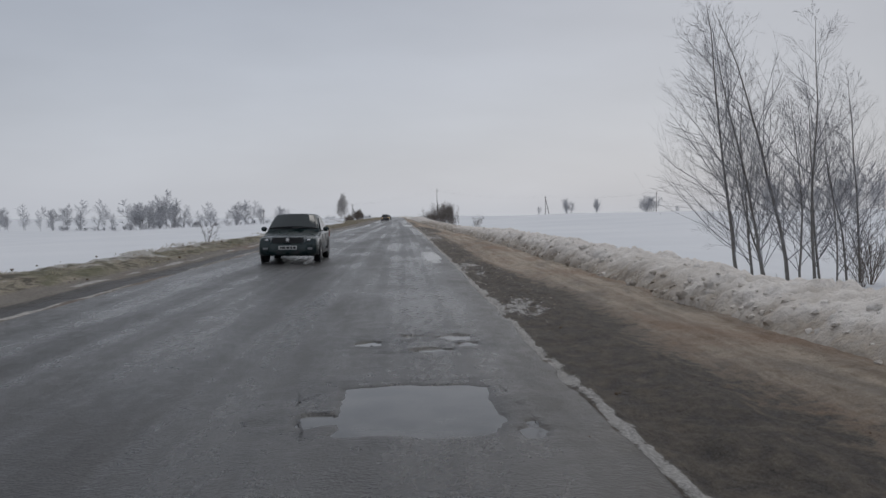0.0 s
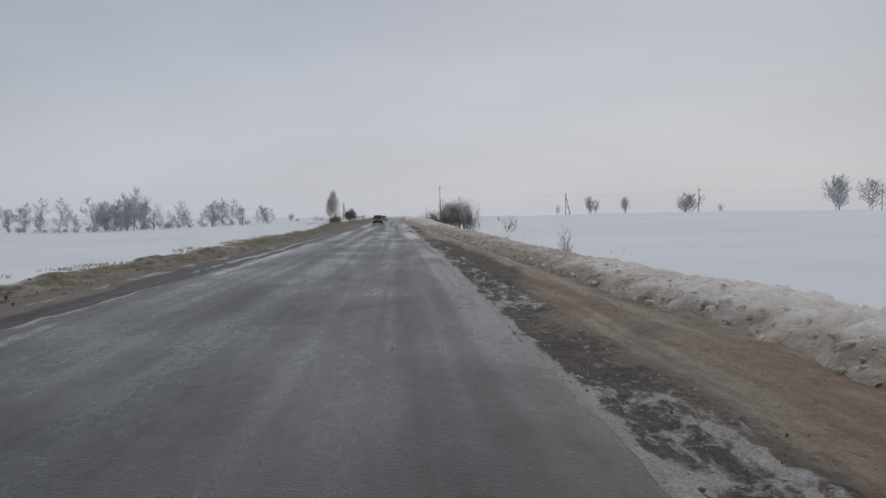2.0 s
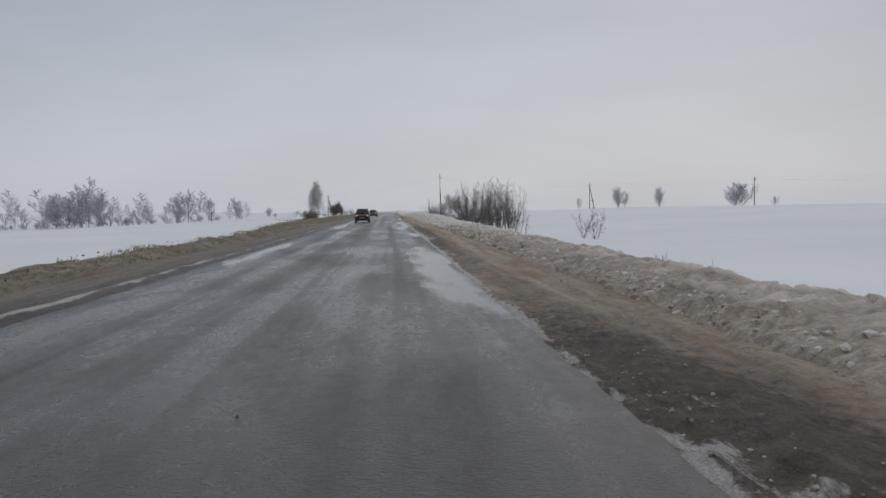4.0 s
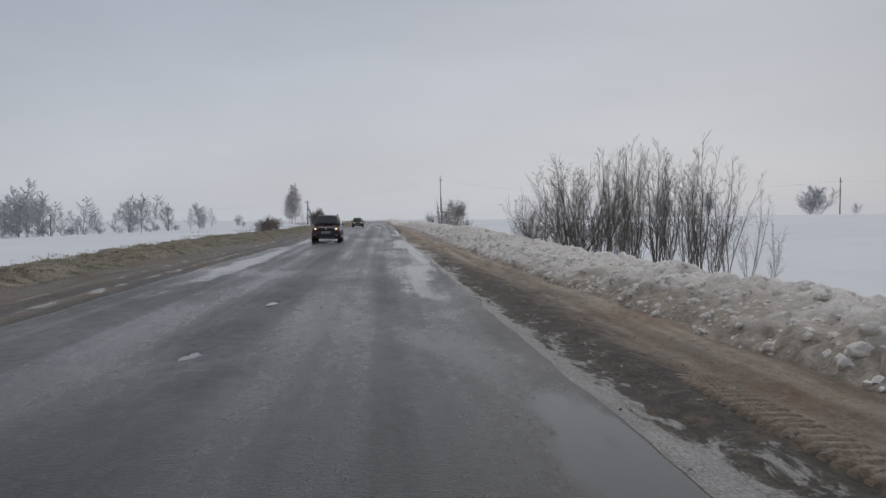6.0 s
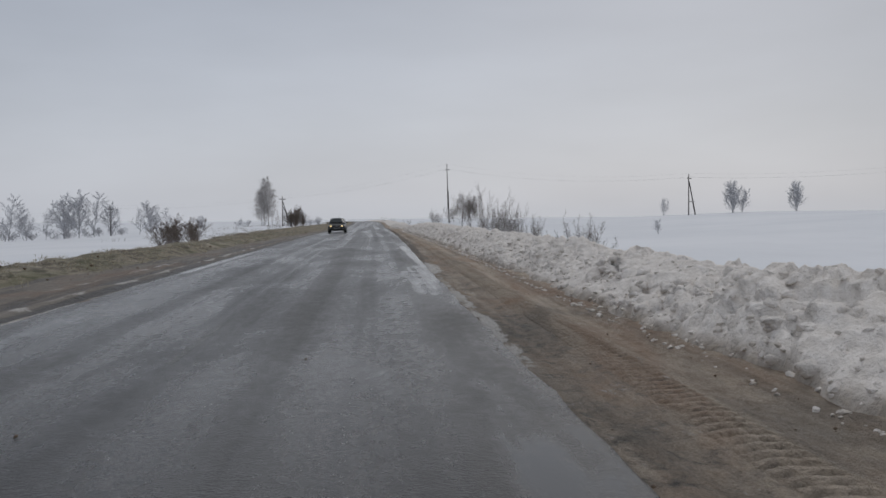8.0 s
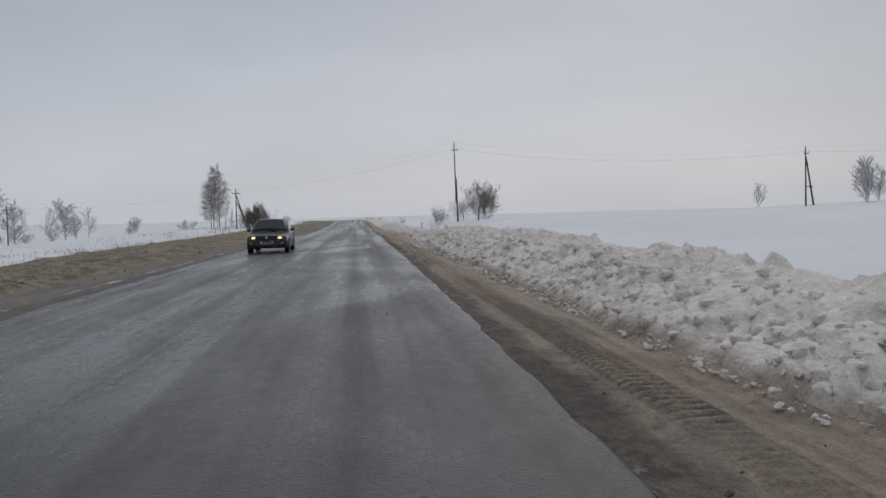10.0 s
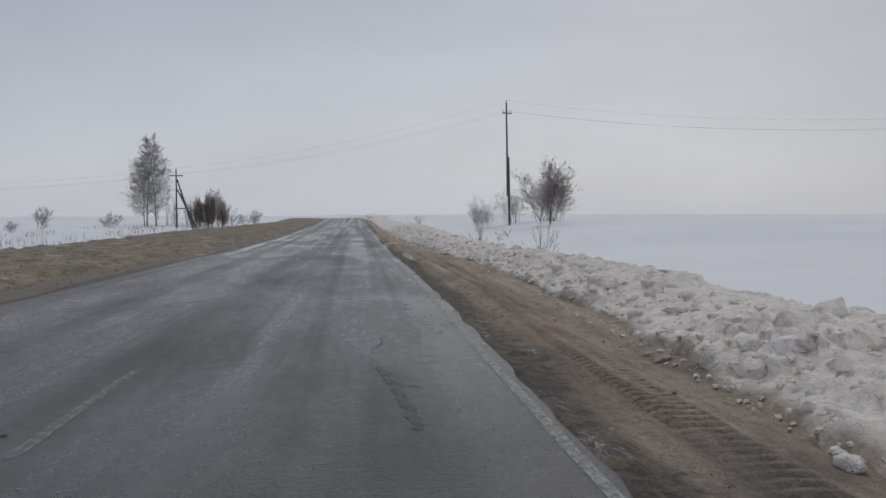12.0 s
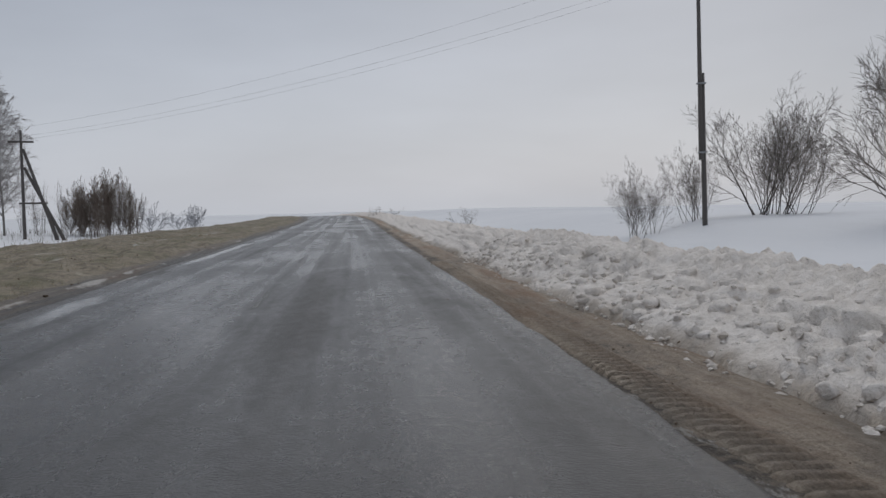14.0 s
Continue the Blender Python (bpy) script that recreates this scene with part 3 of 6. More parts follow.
FILMS = [  # x, y, half width, half length, strength of the water films
    (0.98, 25.4, 0.30, 4.2, 1.0), (1.12, 33.0, 0.16, 6.5, 0.7), (0.75, 36.0, 0.28, 2.5, 0.6), (1.10, 109.5, 0.60, 13.0, 1.05), (1.36, 137.0, 0.34, 4.5, 1.05), (0.85, 153.5, 0.58, 6.0, 1.0), (1.28, 168.0, 0.30, 18.0, 1.05),
    (1.0, 175.5, 0.52, 9.0, 1.0), (1.10, 196.5, 0.42, 7.0, 0.85), (1.38, 207.0, 0.16, 12.0, 1.0), (0.90, 267.0, 0.22, 7.5, 0.62), (1.05, 261.0, 0.14, 1.6, 0.5), (-4.45, 52.0, 0.2, 6.0, 0.9), (-4.4, 75.0, 0.16, 14.0, 1.0),
    (-4.35, 118.0, 0.3, 10.0, 1.05), (-4.15, 160.0, 0.5, 13.0, 1.05), (-4.2, 181.0, 0.3, 8.0, 0.9), (-4.55, 205.0, 0.12, 10.0, 1.0), (-4.3, 312.0, 0.3, 9.0, 1.0), (-4.2, 330.0, 0.25, 9.0, 1.0), (-4.5, 352.0, 0.25, 12.0, 1.0)]
LANES = [  # x, half width, lightness of the worn stripes along the road
    (-4.05, 0.30, 0.7), (-3.40, 0.35, -0.6), (-2.70, 0.16, 1.0), (-2.05, 0.30, -0.5), (-1.0, 0.45, 0.5), (-0.50, 0.14, 0.7), (0.25, 0.30, -0.75), (0.95, 0.22, 0.55)]


def build_road():
    ys = np.concatenate([np.arange(-60, 3, 0.5), np.arange(3, 12, 0.045), np.arange(12, 60, 0.25), np.arange(60, 340, 0.33), np.arange(340, 640, 2.0)])
    us = np.concatenate([[0.0, 0.0], np.linspace(0.004, 0.55, 32), np.linspace(0.56, 0.98, 46), [0.99, 0.996, 1.0, 1.0]])
    Y, U = np.meshgrid(ys, us, indexing="ij")
    rag_r = 0.09 * (fbm(Y * 2.6, Y * 0 + 7.7, 3, 10) - 0.5) + 0.10 * (fbm(Y * 0.9, Y * 0 + 3.3, 4, 11) - 0.5) + 0.06 * (fbm(Y * 0.08, Y * 0 + 9.1, 2, 12) - 0.5)
    rag_l = 0.10 * (fbm(Y * 2.6, Y * 0 + 4.7, 3, 9) - 0.5) + 0.12 * (fbm(Y * 0.9, Y * 0 + 5.3, 4, 13) - 0.5) + 0.10 * (fbm(Y * 0.08, Y * 0 + 2.1, 2, 14) - 0.5)
    X = (edge_l(Y) + rag_l) * (1 - U) + (edge_r(Y) + rag_r) * U + bend(Y)
    Z = road_z(Y) + 0.004 * (fbm(X * 0.6, Y * 0.15, 2, 15) - 0.5)
    broken = (1 - sstep(0.6, 1.2, np.hypot((X - 0.2) / 1.0, (Y - 8.9) / 1.1))) + 0.8 * (1 - sstep(0.7, 1.1, np.hypot((X + 0.75) / 0.35, (Y - 5.8) / 1.2))) + 0.8 * (1 - sstep(0.7, 1.1, np.hypot((X - 0.9) / 0.25, (Y - 5.8) / 1.2)))
    Z += 0.040 * broken * (fbm(X * 4.5, Y * 4.0, 4, 8) - 0.5)
    for x, y, rx, ry, dep, pw in POTHOLES:
        d = (np.abs((X - x) / rx) ** pw + np.abs((Y - y) / ry) ** pw) ** (1 / pw) + (0.8 if pw < 3 else 0.25) * (fbm(X * 6, Y * 5, 4, 16) - 0.5)
        Z -= dep * (1 - sstep(0.82, 1.0, d)) * (0.75 + 0.5 * fbm(X * 9, Y * 7, 2, 18))
    Z[:, 0] -= 0.14
    Z[:, -1] -= 0.14
    grime = np.clip(1 - np.minimum(X - bend(Y) - edge_l(Y), edge_r(Y) - X + bend(Y)) / 0.8, 0, 1)
    wet = np.zeros_like(X)
    for x, y, wx, ly, force in FILMS:
        d = np.hypot((X - x) / wx, (Y - y) / ly) + 1.3 * (fbm(X * 2.0, Y * 0.5, 4, 17) - 0.5)
        wet = np.maximum(wet, force * (1 - sstep(0.40, 1.35, d)))
    # Left lane's wet sheen put in as paler colour; paler asphalt past y 240.
    lane = 0.26 * sstep(238, 262, Y) * (1 - 0.5 * sstep(0.0, 1.6, X)) + 0.28 * (1 - sstep(-2.8, -1.6, X)) * (1 - sstep(238, 262, Y))
    for k, (x, w, light) in enumerate(LANES):
        wander = x + 0.25 * (fbm(Y * 0.03, Y * 0 + k, 2, 19) - 0.5)
        lane += light * np.exp(-((X - bend(Y) - wander) / w) ** 2) * np.clip(1.9 * fbm(Y * 0.09, X * 0.8 + 7 * k, 3, 20 + k) - 0.2, 0, 1.2)
    for x, y, w, ly in ((0.25, 8.9, 0.85, 0.75), (0.1, 6.0, 0.95, 1.35), (-2.0, 56.0, 0.5, 9.0), (-1.8, 142.0, 0.75, 2.4), (-1.85, 146.7, 0.6, 1.4), (-1.95, 152.0, 0.45, 1.8), (-1.35, 163.0, 0.6, 3.2), (-0.6, 171.0, 0.4, 3.5), (1.55, 252.0, 0.65, 11.0)):
        d = np.hypot((X - x) / w, (Y - y) / ly) + 1.0 * (fbm(X * 2.5, Y * 1.5, 4, 38) - 0.5)
        lane -= 1.6 * (1 - sstep(0.6, 1.1, d))
    for x, y, w, ly in ((-1.03, 198.0, 0.16, 7.0), (-2.78, 64.0, 0.14, 8.0), (-3.1, 181.0, 0.16, 9.0), (-2.2, 30.0, 0.3, 6.0)):
        d = np.hypot((X - x) / w, (Y - y) / ly) + 0.9 * (fbm(X * 3.5, Y * 0.9, 4, 40) - 0.5)
        lane += 1.1 * (1 - sstep(0.5, 1.2, d))
    put("road", sheet("road", X, Y, Z, grime=grime, wet=wet, lane=lane), M_ASPHALT, label="worn wet grey asphalt road with tyre tracks", category="road", kind="structure")


def shoulder_z(X, Y, u):
    lump = fbm(X * 2.2, Y * 1.3, 4, 21) - 0.5
    ruts = 0.035 * np.cos((u - 0.9) * 5.2) * sstep(0.2, 0.6, u) * (1 - sstep(2.2, 2.8, u))
    Z = road_z(Y) - 0.055 + 0.07 * lump + (0.045 + 0.05 * (1 - sstep(95, 110, Y)) + 0.05 * sstep(58, 68, Y) * (1 - sstep(90, 104, Y))) * (fbm(X * 6, Y * 4, 4, 25) - 0.5) * (1 - 0.6 * sstep(1.0, 1.6, u)) + ruts + 0.06 * sstep(1.9, 2.8, u)
    v = np.abs(u - track_u(Y))
    press = (1 - sstep(0.22, 0.32, v)) * (sstep(170, 174, Y) + sstep(121, 124, Y) * (1 - sstep(138, 141, Y)))
    return Z * (1 - press) + (road_z(Y) - 0.05) * press - 0.09 * (1 - sstep(-0.12, 0.0, u))


def build_tyre_track(shift, wide, y0, y1, seed):
    """The ribbed print of a tractor tyre, pressed into the sand."""
    ys = np.arange(y0, y1, 0.0275)
    Y, U = np.meshgrid(ys, np.linspace(0, 1, 10), indexing="ij")
    u = track_u(Y) + shift + wide * (U - 0.5) + 0.12 * (fbm(Y * 0.06, Y * 0 + seed, 2, 26) - 0.5)
    X = edge_r(Y) + u
    wob = 0.10 * (fbm(X * 1.2, Y * 0.8, 2, 27) - 0.5)
    phase = Y / 0.165 + 0.45 * U + wob
    rib = sstep(0.30, 0.52, np.abs((phase % 1.0) - 0.5) * 2)
    worn = 0.45 + 0.3 * sstep(315, 325, Y) + 0.65 * sstep(0.36, 0.52, fbm(X * 1.1, Y * 0.35, 3, 28))
    fade = sstep(0, 0.10, U) * (1 - sstep(0.90, 1, U)) * worn * sstep(y0, y0 + 3, Y) * (1 - sstep(y1 - 3, y1, Y))
    base = road_z(Y) - 0.035 + 0.03 * (fbm(X * 0.8, Y * 0.5, 2, 30) - 0.5)
    soft = sstep(0, 0.18, U) * (1 - sstep(0.82, 1, U)) * sstep(y0, y0 + 3, Y) * (1 - sstep(y1 - 3, y1, Y))
    Z = (shoulder_z(X, Y, u) - 0.05) * (1 - soft) + base * soft + 0.034 * rib * fade
    # Grooves darkened and ribs paled: the ribs' shade put into the mud tone.
    mud = 0.55 * (1 - rib) * fade - 0.15 * rib + 0.2 * (fbm(X * 2, Y, 3, 29) - 0.5)
    slush = 0.95 * (1 - sstep(0.5, 1.25, np.hypot((u - 0.62) / 0.42, (Y - 318.6) / 1.8) + 0.8 * (fbm(X * 2.4, Y * 1.1, 4, 50) - 0.5))) + 0.25 * sstep(0.55, 0.7, fbm(X * 1.5, Y * 0.4, 3, 55))
    put("tyre_track", sheet("tyre_track", X, Y, Z, u=u, mud=mud, slush=slush), M_SHOULDER, label="ribbed tractor tyre print pressed into wet sand", category="tyre track", kind="structure")


def build_right_shoulder():
    ys = np.concatenate([np.arange(-60, 0, 0.5), np.arange(0, 345, 0.14), np.arange(345, 640, 2.0)])
    us = np.linspace(0, 1, 40)
    Y, U = np.meshgrid(ys, us, indexing="ij")
    u = -0.22 + U * 3.6
    X = edge_r(Y) + u + bend(Y)
    Z = shoulder_z(X, Y, u)
    early = 1 - sstep(88, 108, Y)
    midway = sstep(95, 110, Y) * (1 - sstep(186, 205, Y))
    late = sstep(190, 210, Y)
    w = u + 0.35 * (fbm(X * 0.8, Y * 0.25, 3, 22) - 0.5)
    mud = 1.15 * (1 - sstep(0.35, 1.7, w)) * early + 0.55 * (1 - sstep(0.4, 1.5, w)) * midway + (0.60 * (1 - sstep(0.25, 0.55, w)) + 0.28 * (1 - sstep(0.7, 1.3, w))) * late
    mud += 0.75 * np.exp(-((Y - 150) / 12.0) ** 2) * (1 - sstep(1.2, 2.2, w))
    patchy = sstep(0.40, 0.60, fbm(X * 0.7, Y * 0.22, 3, 24))
    slush = (0.27 + 0.30 * patchy) * (1 - sstep(0.75, 1.1, w)) * early * (0.4 + 0.6 * sstep(31, 41, Y)) + (0.16 + 0.45 * patchy) * (1 - sstep(0.4, 1.2, w)) * midway + 0.30 * patchy * (1 - sstep(0.35, 0.8, w)) * late
    slush += 0.75 * sstep(38, 55, Y) * np.exp(-((w - 0.10) / 0.10) ** 2) * (0.2 + 0.8 * sstep(0.35, 0.55, fbm(Y * 0.15, Y * 0 + 1.0, 2, 23))) * (1 - 0.75 * late)
    slush -= 0.16 * np.exp(-((Y - 151) / 9.0) ** 2) * sstep(0.15, 0.35, w)
    slush += 0.10 * np.exp(-((Y - 131.5) / 6.0) ** 2) * (1 - sstep(0.5, 0.95, w))
    mud += 0.8 * np.exp(-((Y - 131.5) / 9.0) ** 2) * (1 - sstep(0.8, 1.3, w))
    slush += (0.7 + 0.3 * (1 - sstep(25, 45, Y))) * np.exp(-((u - 0.10 - 0.10 * (fbm(Y * 0.7, Y * 0, 3, 36) - 0.5)) / (0.055 + 0.035 * sstep(30, 50, Y))) ** 2) * (1 - 0.25 * sstep(60, 80, Y)) * (1 - sstep(195, 215, Y)) * (0.4 + 0.6 * sstep(0.4, 0.5, fbm(Y * 0.25, Y * 0 + 8, 2, 37)))
    slush += 0.6 * sstep(7, 11, Y) * (1 - sstep(36, 44, Y)) * np.exp(-((u - 0.07) / 0.06) ** 2)
    mud += 0.9 * (1 - sstep(14, 24, Y)) * (1 - sstep(1.4, 2.0, w))
    soaked = sstep(58, 68, Y) * (1 - sstep(90, 104, Y)) * (1 - sstep(1.55, 2.05, w))
    mud += 1.1 * soaked
    Z = Z + 0.07 * soaked * sstep(0.1, 0.4, w) * (fbm(X * 2.6, Y * 1.5, 4, 58) - 0.5)
    slush += soaked * (-0.15 + 0.24 * sstep(0.40, 0.60, fbm(X * 1.6, Y * 0.5, 4, 54)) - 0.10 * sstep(0.9, 1.6, w))
    pale = sstep(-0.9, -0.1, u - foot_u(Y)) * (1 - 0.6 * soaked)
    slush += pale * (0.06 + 0.20 * early)
    mud -= 0.25 * pale
    mud += 0.75 * np.exp(-((Y - 300) / 9.0) ** 2) * (1 - sstep(0.35, 0.6, w))
    slush -= 0.18 * (1 - sstep(10, 18, Y)) * sstep(0.2, 0.4, w)
    for cu, cy, wu, ly, force in ((0.45, 133.5, 0.65, 6.5, 0.22), (0.32, 175.6, 0.22, 1.7, 0.75), (0.18, 200.6, 0.22, 2.6, 0.6), (0.60, 303.5, 0.11, 3.6, 0.75), (0.02, 303.2, 0.08, 1.2, 0.6), (0.62, 318.6, 0.42, 1.8, 1.0), (0.15, 316.2, 0.15, 1.5, 0.5), (0.12, 78.0, 0.12, 14.0, 0.4), (0.45, 22.0, 0.3, 3.0, 0.35), (0.5, 12.5, 0.35, 1.6, 0.6)):
        slush = slush + force * (1 - sstep(0.5, 1.25, np.hypot((u - cu) / wu, (Y - cy) / ly) + 0.8 * (fbm(X * 2.4, Y * 1.1, 4, 50) - 0.5)))
    put("shoulder_right", sheet("shoulder_right", X, Y, Z, u=u, mud=mud, slush=slush), M_SHOULDER,
        label="wet brown sand shoulder with slush and tyre prints", category="road shoulder", kind="structure")


def build_left_verge():
    ys = np.concatenate([np.arange(-60, 360, 0.33), np.arange(360, 640, 2.0)])
    us = np.concatenate([np.linspace(0, 0.46, 36), np.linspace(0.48, 1, 24)])
    Y, U = np.meshgrid(ys, us, indexing="ij")
    wide = verge_w(Y)
    u = -0.25 + U * (wide + 0.25)
    X = edge_l(Y) - u + bend(Y)
    lump = fbm(X * 1.6, Y * 0.9, 5, 31) - 0.5
    g0 = grass_u(Y)
    rise = verge_h(Y) * sstep(-0.3, 0.9, u - g0)
    down = sstep(wide - 1.3, wide, u)
    Z = road_z(Y) - 0.06 + rise + lump * (0.07 + 0.26 * sstep(-0.1, 0.8, u - g0)) + 0.03 * (fbm(X * 5, Y * 2.5, 3, 34) - 0.5)
    w = u + 0.3 * (fbm(Y * 0.10, Y * 0 + 6, 3, 32) - 0.5) + 0.12 * (fbm(X, Y * 0.5, 3, 35) - 0.5)
    rut = np.exp(-((w - 0.42) / (0.20 + 0.10 * (1 - sstep(60, 90, Y)))) ** 2) + 0.7 * np.exp(-((w - 1.1) / 0.16) ** 2) * sstep(1.4, 1.7, g0)
    lines = np.exp(-((w - 0.08) / 0.09) ** 2) + 0.9 * np.exp(-((w - 0.72) / 0.10) ** 2) + 0.8 * np.exp(-((w - 1.42) / 0.14) ** 2) * sstep(1.5, 1.7, g0)
    near = 1 - sstep(58, 74, Y)
    rut = rut * (1 - near) + near * (1 - sstep(0.26, 0.44, np.abs(w - 0.76)))
    lines = lines * (1 - near) + near * (1.1 * np.exp(-((w - 0.28) / 0.06) ** 2) + 0.7 * np.exp(-((w - 1.32) / 0.12) ** 2))
    Z = (Z - 0.08 * rut + 0.03 * lines) * (1 - down) + (ground_z(X, Y) - 0.06) * down - 0.09 * (1 - sstep(-0.14, 0.0, u))
    mud = 1.0 - 0.95 * sstep(-0.15, 0.45, w - g0)
    ditch = (0.75 + 0.60 * (1 - sstep(95, 120, Y))) * rut - 0.45 * sstep(0.0, 0.5, w - g0) * (1 - near) + 0.12 - 0.2 * near
    broken = sstep(0.25, 0.62, fbm(w * 2.0, Y * 0.035, 4, 33))
    slush = 0.06 + 0.85 * lines * (0.3 + 0.7 * broken) * (1 - 0.2 * sstep(100, 130, Y)) + 0.55 * sstep(wide - 1.6, wide - 0.5, u) + 0.34 * sstep(0.2, 1.0, w - g0) * (1 - 0.8 * sstep(95, 130, Y)) + 0.15 * sstep(270, 300, Y) * sstep(1.5, 3.0, w - g0)
    first = 1 - sstep(85, 115, Y)
    slush += first * ((0.12 + 0.28 * near) * lines + 0.30 * (1 - near) * np.exp(-((w - 1.0) / 0.32) ** 2) + 0.40 * sstep(2.5, 3.5, u)) - 0.5 * near * rut
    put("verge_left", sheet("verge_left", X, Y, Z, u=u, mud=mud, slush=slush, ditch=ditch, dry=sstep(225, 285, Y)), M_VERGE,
        label="muddy verge of flattened dead grass and dirty snow", category="verge", kind="structure")


def bank_shape(u, Y):
    """Height of the ploughed bank over the road, u metres from the asphalt."""
    h = bank_h(Y)
    foot = foot_u(Y) + 0.36 * (fbm(Y * 1.1, Y * 0 + 14, 3, 39) - 0.5) + 0.25 * (fbm(Y * 0.25, Y * 0 + 4, 3, 41) - 0.5)
    top = np.maximum(2.95 + 0.95 * h - 0.11 * sstep(311, 321, Y), foot + 0.75)
    back = top + 1.9
    up = 1 - (1 - np.clip((u - foot) / (top - foot), 0, 1)) ** 1.7
    return h * up, up, sstep(top + 0.25, back + 0.6, u), foot


def domes(x, y, seed, fill=0.8):
    """Packed round lumps, one to a unit cell."""
    return np.sqrt(np.clip(1 - (cells(x, y, seed) / fill) ** 2, 0, 1))


def chunks(x, y, seed):
    """Broken blocks: each cell is a tilted plane at a height of its own."""
    x, y = np.asarray(x, float), np.asarray(y, float)
    ix, iy = np.floor(x), np.floor(y)
    best, out = np.full(x.shape, 9.0), np.zeros(x.shape)
    for dx in (-1, 0, 1):
        for dy in (-1, 0, 1):
            jx, jy = ix + dx, iy + dy
            px, py = jx + hash2(jx, jy, seed), jy + hash2(jx, jy, seed + 7)
            d = np.hypot(px - x, py - y)
            z = hash2(jx, jy, seed + 3) + 1.5 * (hash2(jx, jy, seed + 5) - 0.5) * (x - px) + 1.5 * (hash2(jx, jy, seed + 9) - 0.5) * (y - py) - 0.55 * d
            out = np.where(d < best, z, out)
            best = np.minimum(best, d)
    return out


def bank_z(X, Y, u):
    """The bank's surface: height, lumps, climb and fall."""
    h, up, back, foot = bank_shape(u, Y)
    rough = 0.80 + 0.20 * sstep(105, 150, Y)
    wx, wy = X + 0.5 * fbm(X * 1.5, Y * 1.5, 3, 46), Y + 0.5 * fbm(X * 1.5, Y * 1.5, 3, 47)
    patch = sstep(0.38, 0.6, fbm(X * 0.9, Y * 0.5, 3, 49))
    lumps = 0.09 * domes(wx * 1.7, wy * 1.5, 42, 0.72) + 0.06 * chunks(wx * 2.1, wy * 1.9, 51) + (0.05 + 0.09 * patch) * (chunks(wx * 4.3, wy * 4.0, 43) + 0.8 * domes(wx * 4.8, wy * 4.4, 53, 0.75)) + (0.05 + 0.06 * patch) * domes(wx * 7.5, wy * 7.0, 48, 0.75) + 0.25 * (fbm(X * 0.7, Y * 0.45, 4, 44) - 0.5)
    env = sstep(0.0, 0.22, up) * (1 - 0.88 * back)
    lumps = (lumps - 0.16) * rough * env * (0.4 + 0.9 * h)
    Z = road_z(Y) - 0.05 + h * (1 + 0.20 * (fbm(Y * 0.35, X * 0.2, 3, 45) - 0.5))
    return Z * (1 - back) + (ground_z(X, Y) - 0.02) * back + lumps, lumps, up, back


def build_bank():
    ys = np.concatenate([np.arange(-40, 0, 0.4), np.arange(0, 118, 0.095), np.arange(118, 345, 0.086), np.arange(345, 560, 1.0)])
    us = np.concatenate([np.linspace(0, 0.62, 62), np.linspace(0.64, 1, 9)])
    Y, U = np.meshgrid(ys, us, indexing="ij")
    u = 0.72 + U * 6.23
    X = edge_r(Y) + u + bend(Y)
    Z, lumps, up, back = bank_z(X, Y, u)
    Z -= 0.12 * (1 - sstep(0.0, 0.06, up)) + 0.05 * (1 - sstep(0, 0.06, U))
    X = X - 0.8 * lumps * (1 - sstep(0.7, 1.0, up))
    late = sstep(128, 178, Y)
    sandy = sstep(56, 72, Y)
    # Dirt by place; hollows between lumps darkened too, for dirt and painted-in shade.
    dirt = (0.80 + 0.50 * sandy - (0.55 + 0.10 * sandy) * sstep(0.30, 1.0, up)) * (1 - late) + (0.80 - 1.1 * sstep(0.02, 0.40, up)) * late - 2.4 * lumps
    dirt += 0.15 * sandy * (1 - late)
    dirt += 0.16 * sstep(268, 285, Y) * (1 - sstep(312, 322, Y))
    dirt -= 0.6 * sstep(0.3, 0.8, back)
    put("snow_bank", sheet("snow_bank", X, Y, Z, dirt=dirt), M_BANK, label="long lumpy bank of dirty ploughed snow beside the shoulder", category="snow bank", kind="structure")


build_ground()
build_road()
build_right_shoulder()
build_tyre_track(0.0, 0.52, 168, 345, 1.0)
build_tyre_track(0.0, 0.46, 120, 142, 2.0)
build_left_verge()
build_bank()


def land(x, y):
    return float(ground_z(np.array([x]), np.array([y]))[0])


# ---- road markings, puddles, cracks ----
def blob(name, cx, cy, wx, ly, material, seed, lift, n=44, rough=0.45, label="", category="", kind="", skew=0.0, group="", power=2.0):
    """A flat irregular patch on the road."""
    vs = [(0, 0)]
    rnd = random.Random(seed)
    ph = [rnd.uniform(0, 6.28) for _ in range(6)]
    for i in range(n):
        a = 2 * math.pi * i / n
        r = 1 + rough * (0.5 * math.sin(2 * a + ph[0]) + 0.35 * math.sin(3 * a + ph[1]) + 0.25 * math.sin(5 * a + ph[2]) + 0.2 * math.sin(9 * a + ph[3]) + 0.12 * math.sin(15 * a + ph[4]) + rnd.uniform(-0.25, 0.25))
        ca, sa = math.cos(a), math.sin(a)
        q = 2 / power
        vs.append((wx * r * math.copysign(abs(ca) ** q, ca), ly * r * math.copysign(abs(sa) ** q, sa)))
    pts = []
    for x, y in vs:
        xx, yy = cx + x + skew * y, cy + y
        pts.append((xx, yy, float(road_z(yy)) + lift))
    faces = [(0, 1 + i, 1 + (i + 1) % n) for i in range(n)]
    return put(name, mesh_of(name, pts, faces), material, None, label, category, kind, group)


